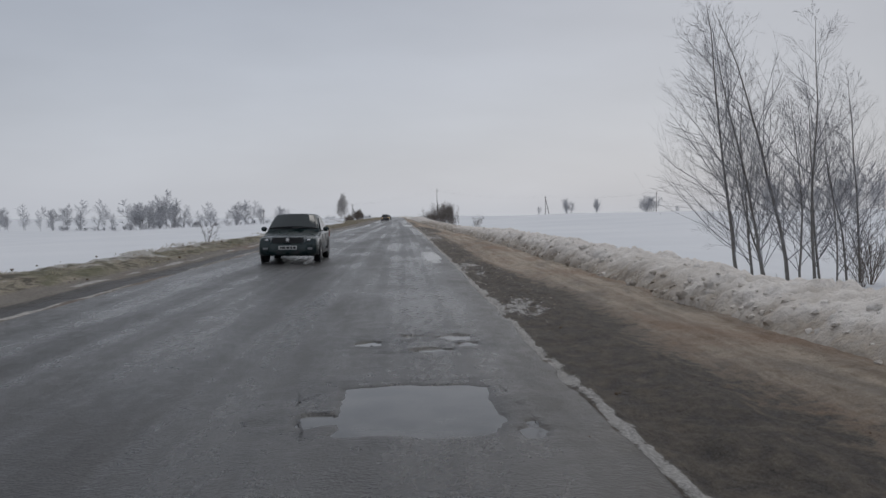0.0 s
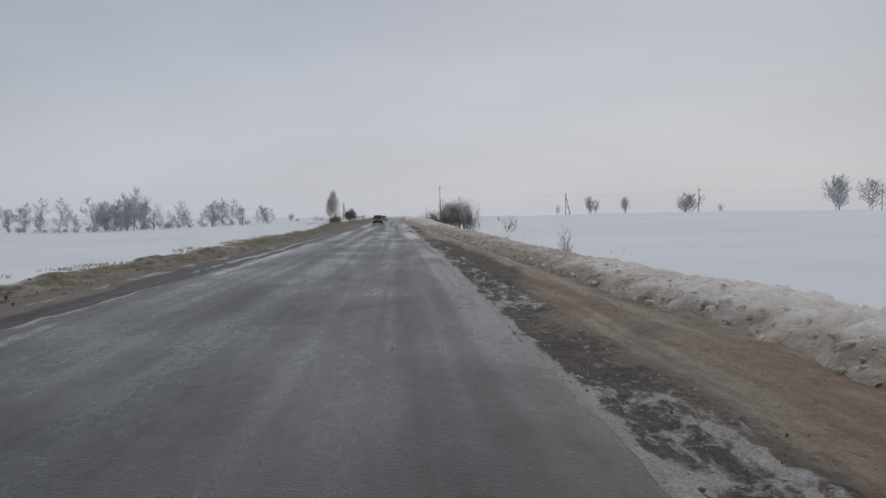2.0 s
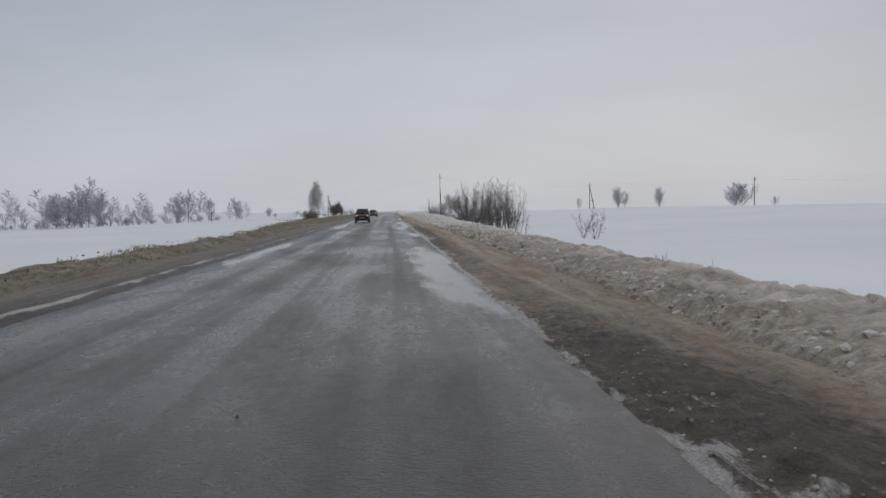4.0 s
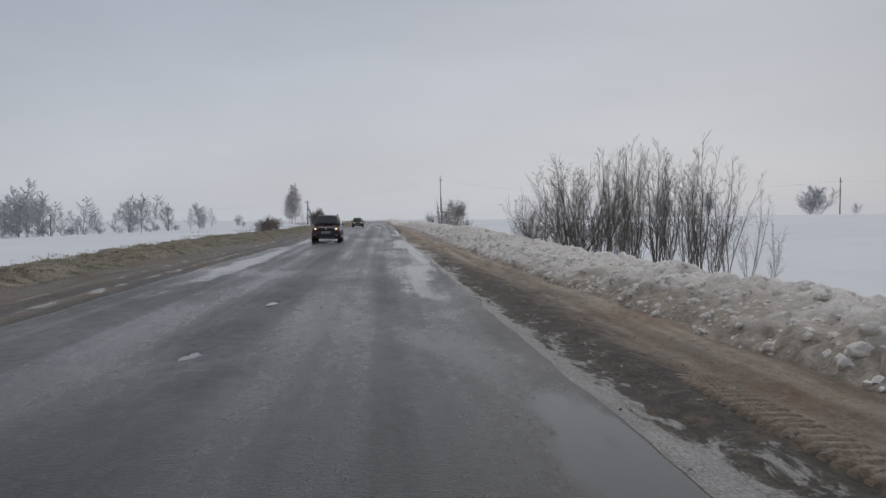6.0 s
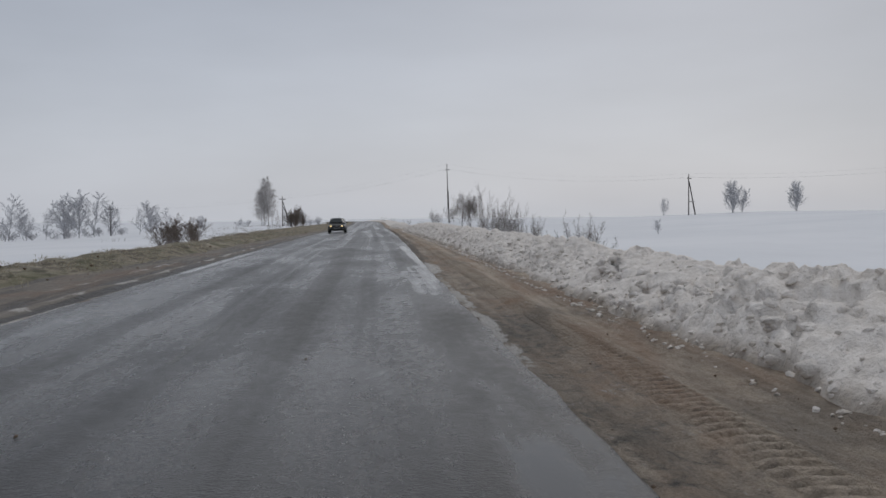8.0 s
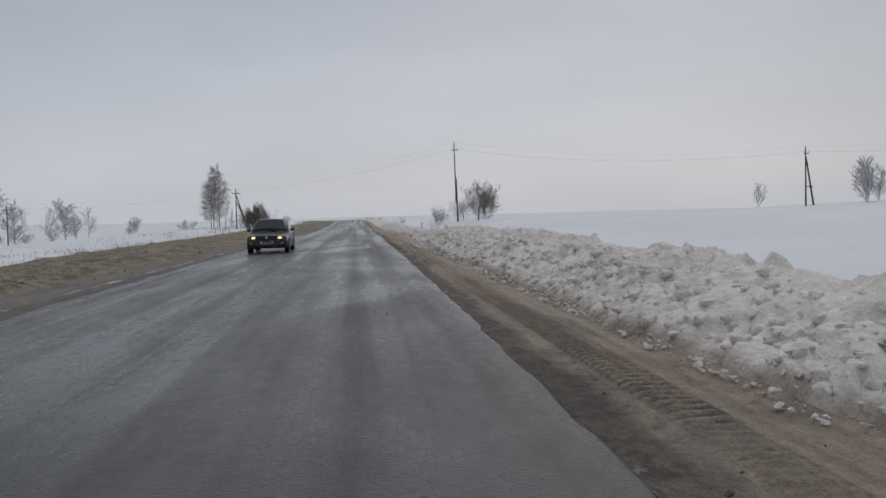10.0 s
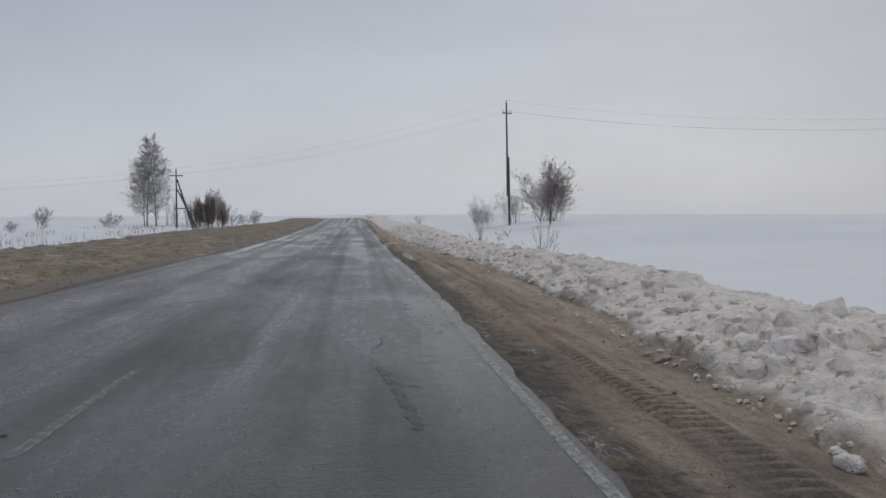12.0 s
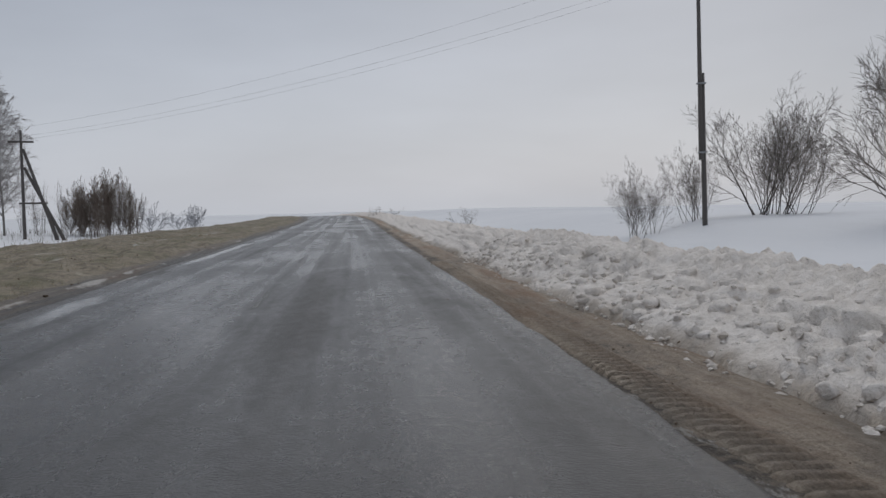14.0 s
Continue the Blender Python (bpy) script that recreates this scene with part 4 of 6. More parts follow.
for i, (x, y, wx, ly, dep, pw) in enumerate(POTHOLES):
    blob("puddle", x, y, wx * (1.35 if pw > 3 else 1.5 if y < 10 else 0.95), ly * (1.3 if pw > 3 else 1.5 if y < 10 else 0.9), M_WATER, 100 + i, (-0.009 if y < 10 else -0.004) if pw < 3 else -0.009, label="shallow grey puddle lying in a pothole of the asphalt", category="puddle", group="puddles on the road", rough=0.05 if pw > 3 else 0.5, power=float(pw))


def road_top(x, y):
    """Height of the asphalt itself."""
    return float(road_z(y)) + 0.004 * (float(fbm(np.array([x * 0.6]), np.array([y * 0.15]), 2, 15)[0]) - 0.5)


def ribbon(name, pts, width, material, lift, label, category, kind="", group="", ragged=0.0, seed=1):
    """A thin band laid on the road along (x, y) points."""
    rnd = random.Random(seed)
    vs, fs = [], []
    for k, (x, y) in enumerate(pts):
        x2, y2 = pts[min(k + 1, len(pts) - 1)]
        x1, y1 = pts[max(k - 1, 0)]
        d = math.hypot(x2 - x1, y2 - y1) or 1
        nx, ny = (y2 - y1) / d, -(x2 - x1) / d
        w1, w2 = width / 2 * (1 + rnd.uniform(-ragged, ragged)), width / 2 * (1 + rnd.uniform(-ragged, ragged))
        for s, w in ((-1, w1), (1, w2)):
            px, py = x + s * nx * w, y + s * ny * w
            vs.append((px, py, road_top(px, py) + lift))
        if k:
            a = 2 * k
            fs.append((a - 2, a - 1, a + 1, a))
    return put(name, mesh_of(name, vs, fs), material, None, label, category, kind, group)


for k, y1 in enumerate((154.0, 165.5, 177.0, 188.8, 200.4, 211.8, 223.1, 234.5, 245.9, 257.3, 268.7, 280.0, 291.1, 302.2, 313.2, 324.2, 335.3, 346.4)):
    x0 = -1.88 + 0.54 * float(sstep(225, 290, y1))
    ribbon("centre_line", [(x0 + 0.004 * math.sin(i), y1 - 2.8 + i * 0.2) for i in range(15)], 0.09, M_DASH, 0.0045, "worn pale dash of the road's centre line", "road marking", group="centre line dashes", ragged=0.15, seed=k)
line_x = curve_through([(255, 1.86), (270, 1.88), (296, 1.88), (303, 1.76), (308, 1.73), (318, 1.82), (330, 1.94), (350, 1.95)])
for k in range(8):
    y0 = 262 + 9.0 * k
    ribbon("edge_line", [(float(line_x(y0 + i * 0.5)), y0 + i * 0.5) for i in range(0, 19)], 0.085, M_PAINT if 0 < k < 5 else M_FAINT, 0.0045, "worn white line along the asphalt's edge", "road marking", group="edge line pieces", ragged=0.12, seed=40 + k)
for y0, y1 in ((293.4, 300.6), (266.0, 270.0)):
    ribbon("edge_line", [(-4.22, y0 + (y1 - y0) * i / 20) for i in range(21)], 0.10, M_PAINT, 0.0045, "worn white line along the asphalt's edge", "road marking", group="edge line pieces", ragged=0.15, seed=60)


def crack(x0, y0, x1, y1, w, seed):
    rnd = random.Random(seed)
    n = max(8, int(math.hypot(x1 - x0, y1 - y0) / 0.06))
    pts, ox, oy = [], 0, 0
    for i in range(n + 1):
        ox, oy = ox * 0.7 + rnd.uniform(-0.014, 0.014), oy * 0.7 + rnd.uniform(-0.012, 0.012)
        pts.append((x0 + (x1 - x0) * i / n + ox, y0 + (y1 - y0) * i / n + oy))
    ribbon("crack", pts, w, M_CRACK, 0.003, "dark jagged crack across the asphalt", "crack", group="cracks in the asphalt", ragged=0.8, seed=seed)


for k, c in enumerate([(-0.12, 75.0, 0.62, 75.0, 0.025), (-0.2, 73.0, 0.9, 73.1, 0.02), (-0.1, 163.2, 0.05, 160.2, 0.016), (0.05, 161.4, 1.33, 161.2, 0.015), (-0.3, 164.0, 1.4, 163.9, 0.022),
                        (0.84, 280.0, 1.04, 277.6, 0.065), (0.95, 282.0, 0.80, 281.0, 0.02), (0.9, 279.2, 1.15, 279.0, 0.02), (-0.7, 9.9, 0.9, 10.1, 0.018), (-0.62, 6.85, 0.85, 6.95, 0.012),
                        (-0.5, 9.2, 0.2, 8.9, 0.02), (0.2, 9.0, 0.8, 8.8, 0.02), (-0.80, 6.6, -0.62, 5.2, 0.012), (-0.72, 6.2, -0.55, 6.5, 0.010), (0.80, 6.7, 0.92, 5.4, 0.012), (0.84, 6.1, 1.05, 5.8, 0.010), (-0.95, 5.9, -0.70, 5.7, 0.010), (-0.6, 7.3, -0.1, 7.5, 0.010), (0.2, 7.6, 0.75, 7.4, 0.010)]):
    crack(*c[:4], c[4], 300 + k)


# ---- trees, shrubs and grass ----
def tubes(segs, sides):
    """One mesh of tapered sticks: segs are (x0, y0, z0, x1, y1, z1, r0, r1)."""
    s = np.array(segs, float)
    a, b, r0, r1 = s[:, 0:3], s[:, 3:6], s[:, 6], s[:, 7]
    d = b - a
    d /= np.maximum(np.linalg.norm(d, axis=1, keepdims=True), 1e-6)
    ref = np.where(np.abs(d[:, 2:3]) > 0.9, [[1.0, 0, 0]], [[0, 0, 1.0]])
    p = np.cross(d, ref)
    p /= np.linalg.norm(p, axis=1, keepdims=True)
    q = np.cross(d, p)
    n = len(s)
    v = np.empty((n, 2, sides, 3))
    for k in range(sides):
        t = 2 * math.pi * k / sides
        o = p * math.cos(t) + q * math.sin(t)
        v[:, 0, k] = a + o * r0[:, None]
        v[:, 1, k] = b + o * r1[:, None]
    base = np.arange(n)[:, None] * 2 * sides
    f = []
    for k in range(sides):
        k2 = (k + 1) % sides
        f.append(np.concatenate([base + k, base + k2, base + sides + k2, base + sides + k], 1))
    return v.reshape(-1, 3).tolist(), np.concatenate(f).tolist()


def stem(segs, sides):
    """One unbroken tapered stem through consecutive sticks."""
    pts = [Vector(q[0:3]) for q in segs] + [Vector(segs[-1][3:6])]
    rad = [q[6] for q in segs] + [segs[-1][7]]
    verts, faces = [], []
    for k, p in enumerate(pts):
        d = (pts[min(k + 1, len(pts) - 1)] - pts[max(k - 1, 0)]).normalized()
        o = d.cross(Vector((0.0, 1.0, 0.0))).normalized()
        w = d.cross(o)
        for n in range(sides):
            a = 2 * math.pi * n / sides
            verts.append(p + (o * math.cos(a) + w * math.sin(a)) * rad[k])
            if k:
                m = (n + 1) % sides
                faces.append(((k - 1) * sides + n, (k - 1) * sides + m, k * sides + m, k * sides + n))
    return verts, faces


def grow(rnd, segs, p, d, length, r, n, wander, lift, tip=0.25):
    """A wandering stick from p; returns its joints as (point, direction, radius)."""
    out = []
    p, d = Vector(p), Vector(d).normalized()
    for i in range(n):
        d = (d + Vector((rnd.gauss(0, wander), rnd.gauss(0, wander), rnd.gauss(0, wander) + lift))).normalized()
        q = p + d * (length / n)
        ra = r * (1 - (1 - tip) * i / n)
        rb = r * (1 - (1 - tip) * (i + 1) / n)
        segs.append((*p, *q, ra, rb))
        p = q
        out.append((p.copy(), d.copy(), rb))
    return out


def side(rnd, d, lean):
    """A direction that leaves d by about lean radians."""
    a = rnd.uniform(0, 2 * math.pi)
    o = d.orthogonal().normalized()
    o.rotate(Matrix.Rotation(a, 3, d))
    return (d * math.cos(lean) + o * math.sin(lean)).normalized()


def spot(joints, f):
    """Point, direction and radius at the share f of a grown stick."""
    n = len(joints)
    k = min(n - 1, max(0, int(f * n)))
    p, d, r = joints[k]
    q = joints[k - 1][0] if k else p - d * 0.001
    return q.lerp(p, f * n - k), d, r


def leafless(seed, height, stems=1, spread=0.0, boughs=20, shoots=5, twigs=4, start=0.15, reach=0.34, lean=0.7, shape="oval", droop=0.0, fat=1.0, thin=0.005, wander=0.05, kink=0.10, stout=0.0045, rise=0.015):
    """Sticks of a bare tree or shrub: trunks, then boughs, shoots along them and twigs along those."""
    rnd = random.Random(seed)
    trunks, crown = [], []
    for s in range(stems):
        trunk = []
        trunks.append(trunk)
        a = rnd.uniform(0, 2 * math.pi)
        out = spread * (rnd.random() ** 0.6) if stems > 1 else 0
        h = height * (rnd.uniform(0.62, 1.0) if stems > 1 else 1.0)
        k = 0.10 * spread * stems ** 0.5 * height * 0.3 if stems > 1 else 0
        joints = grow(rnd, trunk, (rnd.gauss(0, k), rnd.gauss(0, k), -0.2), (math.cos(a) * out, math.sin(a) * out, 1), h, fat * h * 0.0105, 10, wander, rise, 0.10)
        for b in range(boughs):
            f = start + (0.985 - start) * (b + rnd.random()) / boughs
            p, d, r = spot(joints, f)
            g = (f - start) / (1 - start)
            size = {"oval": (0.55 + 0.6 * math.sin(math.pi * min(1, g * 0.9 + 0.12))) * (1.1 - 0.55 * g), "round": 1.15 - 0.55 * g, "spire": 1.15 - 0.95 * g, "fan": 0.8 - 0.45 * g}[shape]
            L = height * reach * size * rnd.uniform(0.7, 1.15)
            bj = grow(rnd, crown, p, side(rnd, d, lean * rnd.uniform(0.75, 1.2)), L, max(thin * 1.4, min(r * 0.6, stout * height)), 4, kink, 0.07 - droop, 0.35)
            for c in range(shoots):
                fc = 0.18 + 0.82 * (c + rnd.random()) / shoots
                p2, d2, r2 = spot(bj, fc)
                L2 = L * (0.58 - 0.25 * fc) * rnd.uniform(0.7, 1.2)
                cj = grow(rnd, crown, p2, side(rnd, d2, 0.65), L2, max(thin, r2 * 0.55), 2, kink, 0.06 - droop * 1.6, 0.6)
                for e in range(twigs):
                    p3, d3, r3 = spot(cj, 0.2 + 0.8 * (e + rnd.random()) / twigs)
                    grow(rnd, crown, p3, side(rnd, d3, 0.6), L2 * rnd.uniform(0.30, 0.6), thin * 0.8, 2 if droop else 1, kink, 0.03 - droop * 2.5, 0.6)
    return trunks, crown


def tree_proto(name, sticks, bark, twig, label, category, group=""):
    """A bare tree at the origin, as an Empty with trunk and crown."""
    ob = empty(name, 0, 0, 0, 0, label, category, group)
    trunks, crown = sticks
    for one in trunks:
        put("trunk", mesh_of("trunk", *stem(one, 6), smooth=True), bark, ob)
    put("crown", mesh_of("crown", *tubes(crown, 3)), twig, ob)
    return ob


USED = {}


def plant(proto, x, y, scale=1.0, turn=0.0, z=None, wide=1.0, label=""):
    """Stand a tree on the land; the first call moves the original, the next ones copy it."""
    m = pose(x, y, land(x, y) if z is None else z, 0, 0, turn)
    if proto.name in USED:
        ob = copy_thing(USED[proto.name], m)
    else:
        ob = USED[proto.name] = proto
        ob.matrix_basis = m
    ob.scale = (scale * wide, scale * wide, scale)
    if label:
        ob["label"] = label
    return ob


# young birches by the first stretch
BIRCHES = [(9.85, 23.6, 7.6, 1, -13.0), (10.15, 23.3, 5.8, 2, -9.0), (10.35, 23.0, 7.2, 3, -7.0), (10.5, 23.2, 4.9, 8, -19.0), (10.85, 22.6, 7.6, 4, -5.5), (11.05, 22.3, 5.0, 5, -3.0), (11.3, 22.0, 6.9, 6, -4.5), (11.55, 22.2, 5.2, 7, -6.0), (11.8, 21.8, 4.2, 9, 1.0), (12.3, 22.2, 4.6, 10, 0.0), (12.75, 22.4, 5.6, 11, -2.0)]
for x, y, h, sd, tilt in BIRCHES:
    st = leafless(500 + sd, h * 1.05, boughs=28, shoots=8, twigs=5, start=0.045, reach=0.40, lean=0.74, shape="spire", fat=0.66, thin=0.0023, wander=0.05, stout=0.0022)
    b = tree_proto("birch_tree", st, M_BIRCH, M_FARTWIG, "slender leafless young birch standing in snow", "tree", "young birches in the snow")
    b.matrix_basis = pose(x - 0.25, y, land(x - 0.25, y), 0, tilt, 0) @ pose(0, 0, 0, 0, 0, 40 * sd)

# shrubs
P_WILLOW = [tree_proto("willow_bush", leafless(600 + k, 4.4, 11, 0.95, boughs=10, shoots=4, twigs=2, start=0.18, reach=0.30, lean=0.42, shape="fan", fat=0.50, thin=0.0036, wander=0.055, stout=0.0028, rise=0.05), M_WILLOW, M_TWIG,
                       "dense leafless willow bush behind the snow bank", "bush", "willow bushes by the road") for k in range(4)]
P_SAPLING = [tree_proto("willow_sapling", leafless(610 + k, 4.6, 4, 0.30, boughs=12, shoots=4, twigs=2, start=0.18, reach=0.26, lean=0.46, shape="fan", fat=0.46, thin=0.0036, wander=0.07, kink=0.12, stout=0.0028, rise=0.04), M_WILLOW, M_TWIG,
                        "slender leafless willow sapling behind the snow bank", "sapling", "willow saplings by the road") for k in range(4)]
P_SHRUB = [tree_proto("bare_shrub", leafless(620 + k, 2.0, 6, 0.55, boughs=6, shoots=3, twigs=2, start=0.2, reach=0.34, lean=0.5, shape="fan", fat=0.7, thin=0.004, wander=0.08), M_WILLOW, M_TWIG,
                      "small leafless shrub growing out of the snow", "shrub", "small shrubs in the snow") for k in range(3)]
P_ROUND = [tree_proto("rounded_tree", leafless(640 + k, 6.0, 8, 0.80, boughs=10, shoots=5, twigs=4, start=0.14, reach=0.34, lean=0.58, shape="round", fat=0.48, thin=0.0066, wander=0.055, stout=0.003, rise=0.05), M_BARK, M_TWIG,
                      "rounded leafless tree with several stems", "tree", "trees in the fields") for k in range(3)]
# Far trees and bushes carry the haze in their pale bark and twig colours.
P_FAR = [tree_proto("distant_tree", leafless(660 + k, 12.0, 1 + k % 2, 0.16, boughs=20, shoots=6, twigs=2, start=0.07, reach=0.31, lean=0.72, shape="oval", fat=0.6, thin=0.046, wander=0.04, stout=0.004), M_FARBARK, M_HAZETWIG,
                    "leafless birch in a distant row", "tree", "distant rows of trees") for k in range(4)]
P_HAZY = [tree_proto("field_tree", leafless(650 + k, 6.0, 4, 0.42, boughs=11, shoots=5, twigs=2, start=0.10, reach=0.38, lean=0.62, shape="round", fat=0.6, thin=0.029, wander=0.05, stout=0.004, rise=0.04), M_FARBARK, M_HAZETWIG,
                     "rounded leafless tree far out in the field, coloured haze-pale", "tree", "trees in the fields") for k in range(3)]
P_FARBUSH = [tree_proto("distant_bush", leafless(680 + k, 4.0, 5, 0.8, boughs=7, shoots=4, twigs=2, start=0.08, reach=0.40, lean=0.6, shape="round", fat=0.45, thin=0.033, wander=0.08), M_FARBARK, M_HAZETWIG,
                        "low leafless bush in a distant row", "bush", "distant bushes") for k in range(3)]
P_COPSE = [tree_proto("roadside_bush", leafless(690 + k, 5.2, 9, 0.62, boughs=10, shoots=5, twigs=2, start=0.04, reach=0.30, lean=0.50, shape="oval", fat=0.42, thin=0.013, wander=0.05, stout=0.003, rise=0.03), M_WILLOW, M_COPSE,
                       "brown leafless roadside bush by the power pole", "bush", "bushes by the power pole") for k in range(2)]
P_BIRCHBIG = tree_proto("birch_tree", leafless(700, 11.6, 1, 0.0, boughs=60, shoots=8, twigs=6, start=0.13, reach=0.25, lean=0.80, shape="oval", fat=0.75, thin=0.014, wander=0.03, droop=0.08, stout=0.003), M_BIRCH, M_HAZEBROWN,
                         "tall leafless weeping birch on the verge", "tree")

rr = random.Random(5)
# the thicket at the snow bank
for x, y, s, w in [(7.40, 165.2, 1.12, 1.0), (7.15, 166.0, 0.85, 0.9), (7.85, 164.4, 1.10, 0.9), (6.75, 172.6, 0.72, 0.6), (7.0, 171.5, 0.80, 0.75), (6.95, 168.9, 0.62, 0.9), (8.6, 163.0, 0.95, 0.6), (7.6, 165.9, 1.08, 1.1), (7.15, 164.9, 1.05, 1.05), (7.05, 172.0, 0.78, 0.5)]:
    plant(P_WILLOW[int(x * 100) % 4], x, y, s, x * 700, wide=w)
for k in range(26):
    f = (k + rr.random()) / 26
    x, y = 8.0 + 2.2 * f + rr.uniform(-0.35, 0.35), 163.4 - 6.0 * f + rr.uniform(-0.5, 0.7)
    plant(P_SAPLING[k % 4], x, y, rr.uniform(0.78, 1.10) - 0.10 * f, rr.uniform(0, 360), wide=rr.uniform(0.85, 1.1))
for x, y, s in [(10.45, 156.2, 0.66), (10.75, 155.5, 0.5), (6.5, 172.8, 0.45), (6.75, 172.2, 0.6), (7.25, 170.6, 0.7)]:
    plant(P_SAPLING[int(x * 10) % 4], x, y, s, x * 90, wide=0.9)
for x, y, s, w in [(13.3, 146.5, 1.25, 1.0), (13.6, 144.2, 1.3, 1.1), (10.8, 174.6, 1.5, 0.9), (7.0, 171.6, 1.2, 0.9), (6.9, 97.0, 0.45, 0.8),
                   (7.3, 206.6, 1.25, 0.95), (7.45, 206.9, 1.1, 1.0), (7.15, 206.3, 1.15, 0.9), (7.6, 206.5, 0.9, 1.2), (7.6, 217.2, 0.95, 0.9), (8.3, 209.0, 0.7, 1.2), (8.6, 214.0, 0.7, 1.1), (7.2, 301.4, 1.05, 0.75), (7.5, 318.5, 0.9, 0.8), (7.7, 319.8, 0.55, 0.9),
                   (9.6, 312.0, 0.35, 1.0), (10.5, 330.0, 0.5, 1.0), (8.9, 382.6, 1.0, 1.6), (3.8, 434.0, 1.1, 2.2), (6.0, 436.0, 0.8, 2.0), (6.6, 92.0, 0.35, 1.0), (9.5, 118.0, 0.4, 1.0), (-9.4, 42.0, 0.8, 1.1), (12.0, 21.3, 1.1, 0.9), (12.5, 21.9, 1.25, 0.9), (11.7, 20.9, 0.8, 1.0), (12.9, 22.6, 1.3, 0.9), (12.2, 336, 0.5, 1.2)]:
    plant(P_SHRUB[int(x * 7) % 3], x, y, s, x * 90, wide=w)
for x, y, s in [(6.7, 224.0, 0.86), (7.0, 225.5, 0.74), (7.3, 223.0, 0.66), (7.8, 226.0, 0.70), (8.0, 222.5, 0.64), (8.4, 224.4, 0.60), (8.7, 225.0, 0.66), (9.2, 221.0, 0.55), (9.6, 224.0, 0.5), (9.0, 226.5, 0.62), (7.5, 227.5, 0.6)]:
    plant(P_WILLOW[int(x * 10) % 4], x - 0.1, y + 4.0, s * 1.05, x * 50, wide=0.8)
for x, y, s, w in [(7.25, 80.4, 1.0, 0.38), (7.3, 80.5, 0.9, 0.40), (7.35, 80.3, 0.8, 0.45)]:
    plant(P_SHRUB[int(x * 100) % 3], x, y, s, x * 500, wide=w)
# weed stalks in the snow behind the bank
P_WEED = [tree_proto("dry_weed", leafless(630 + k, 0.30, 5, 0.10, boughs=4, shoots=2, twigs=1, start=0.3, reach=0.30, lean=0.5, shape="fan", fat=0.5, thin=0.003, wander=0.08), M_WILLOW, M_TWIG,
                     "small dry weed poking out of the snow", "weed", "weeds in the snow") for k in range(2)]
for k in range(16):
    plant(P_WEED[k % 2], 8.2 + 0.5 * k / 15 + rr.uniform(-0.2, 0.2), 30.2 - 4.8 * k / 15 + rr.uniform(-0.4, 0.4), rr.uniform(0.6, 1.1), rr.uniform(0, 360))
# trees by the far pole
P_CROWN = tree_proto("rounded_tree", leafless(720, 6.0, 1, 0.0, boughs=46, shoots=8, twigs=5, start=0.14, reach=0.50, lean=0.95, shape="round", fat=1.5, thin=0.0085, wander=0.03), M_BARK, M_TWIG,
                     "broad dense leafless tree in the snowy field", "tree", "trees in the fields")
plant(P_CROWN, 17.9, 346.3, 0.80, 40)
for x, y, s, w in [(19.7, 358.2, 0.98, 1.0), (20.6, 359.2, 0.92, 1.05), (21.4, 358.0, 0.80, 1.1), (20.9, 360.0, 0.9, 1.0), (16.8, 360.0, 0.60, 0.8), (17.6, 361.0, 0.55, 0.8), (13.0, 357.0, 0.55, 0.7), (14.0, 358.0, 0.42, 0.8), (13.6, 359.0, 0.5, 0.8)]:
    plant(P_ROUND[int(x) % 3], x, y, s, x * 77, wide=w)
# right-hand field
for x, y, s, w in [(64.6, 325.6, 0.95, 0.9), (65.4, 327.0, 0.9, 0.9), (66.8, 326.5, 0.7, 0.9), (76.6, 325.8, 0.9, 0.85), (77.2, 327.0, 0.85, 0.85), (89.4, 303.0, 1.0, 1.4), (91.2, 304.0, 1.0, 1.4), (90.2, 305.0, 0.95, 1.4), (55.8, 337.0, 0.55, 0.75), (103.0, 310.0, 0.45, 1.0), (24.9, 250.0, 0.2, 1.0)]:
    plant(P_HAZY[int(x) % 3], x, y, s, x * 31, wide=w)
for x, y, s in [(121.0, 272.0, 0.85), (123.0, 274.0, 0.75), (133.0, 276.0, 0.80), (137.0, 272.0, 0.72), (142.0, 275.0, 1.0), (145.0, 273.0, 0.95), (148.0, 271.0, 1.1), (152.0, 276.0, 1.0), (158.0, 272.0, 1.1), (162.0, 276.0, 0.95), (166.0, 274.0, 1.05), (175.0, 270.0, 1.1), (186.0, 274.0, 1.1), (180.0, 272.0, 0.9), (155.0, 270.0, 0.7), (160.0, 268.0, 0.75), (170.0, 272.0, 0.8), (190.0, 270.0, 0.9)]:
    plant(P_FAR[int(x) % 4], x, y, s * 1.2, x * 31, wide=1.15)
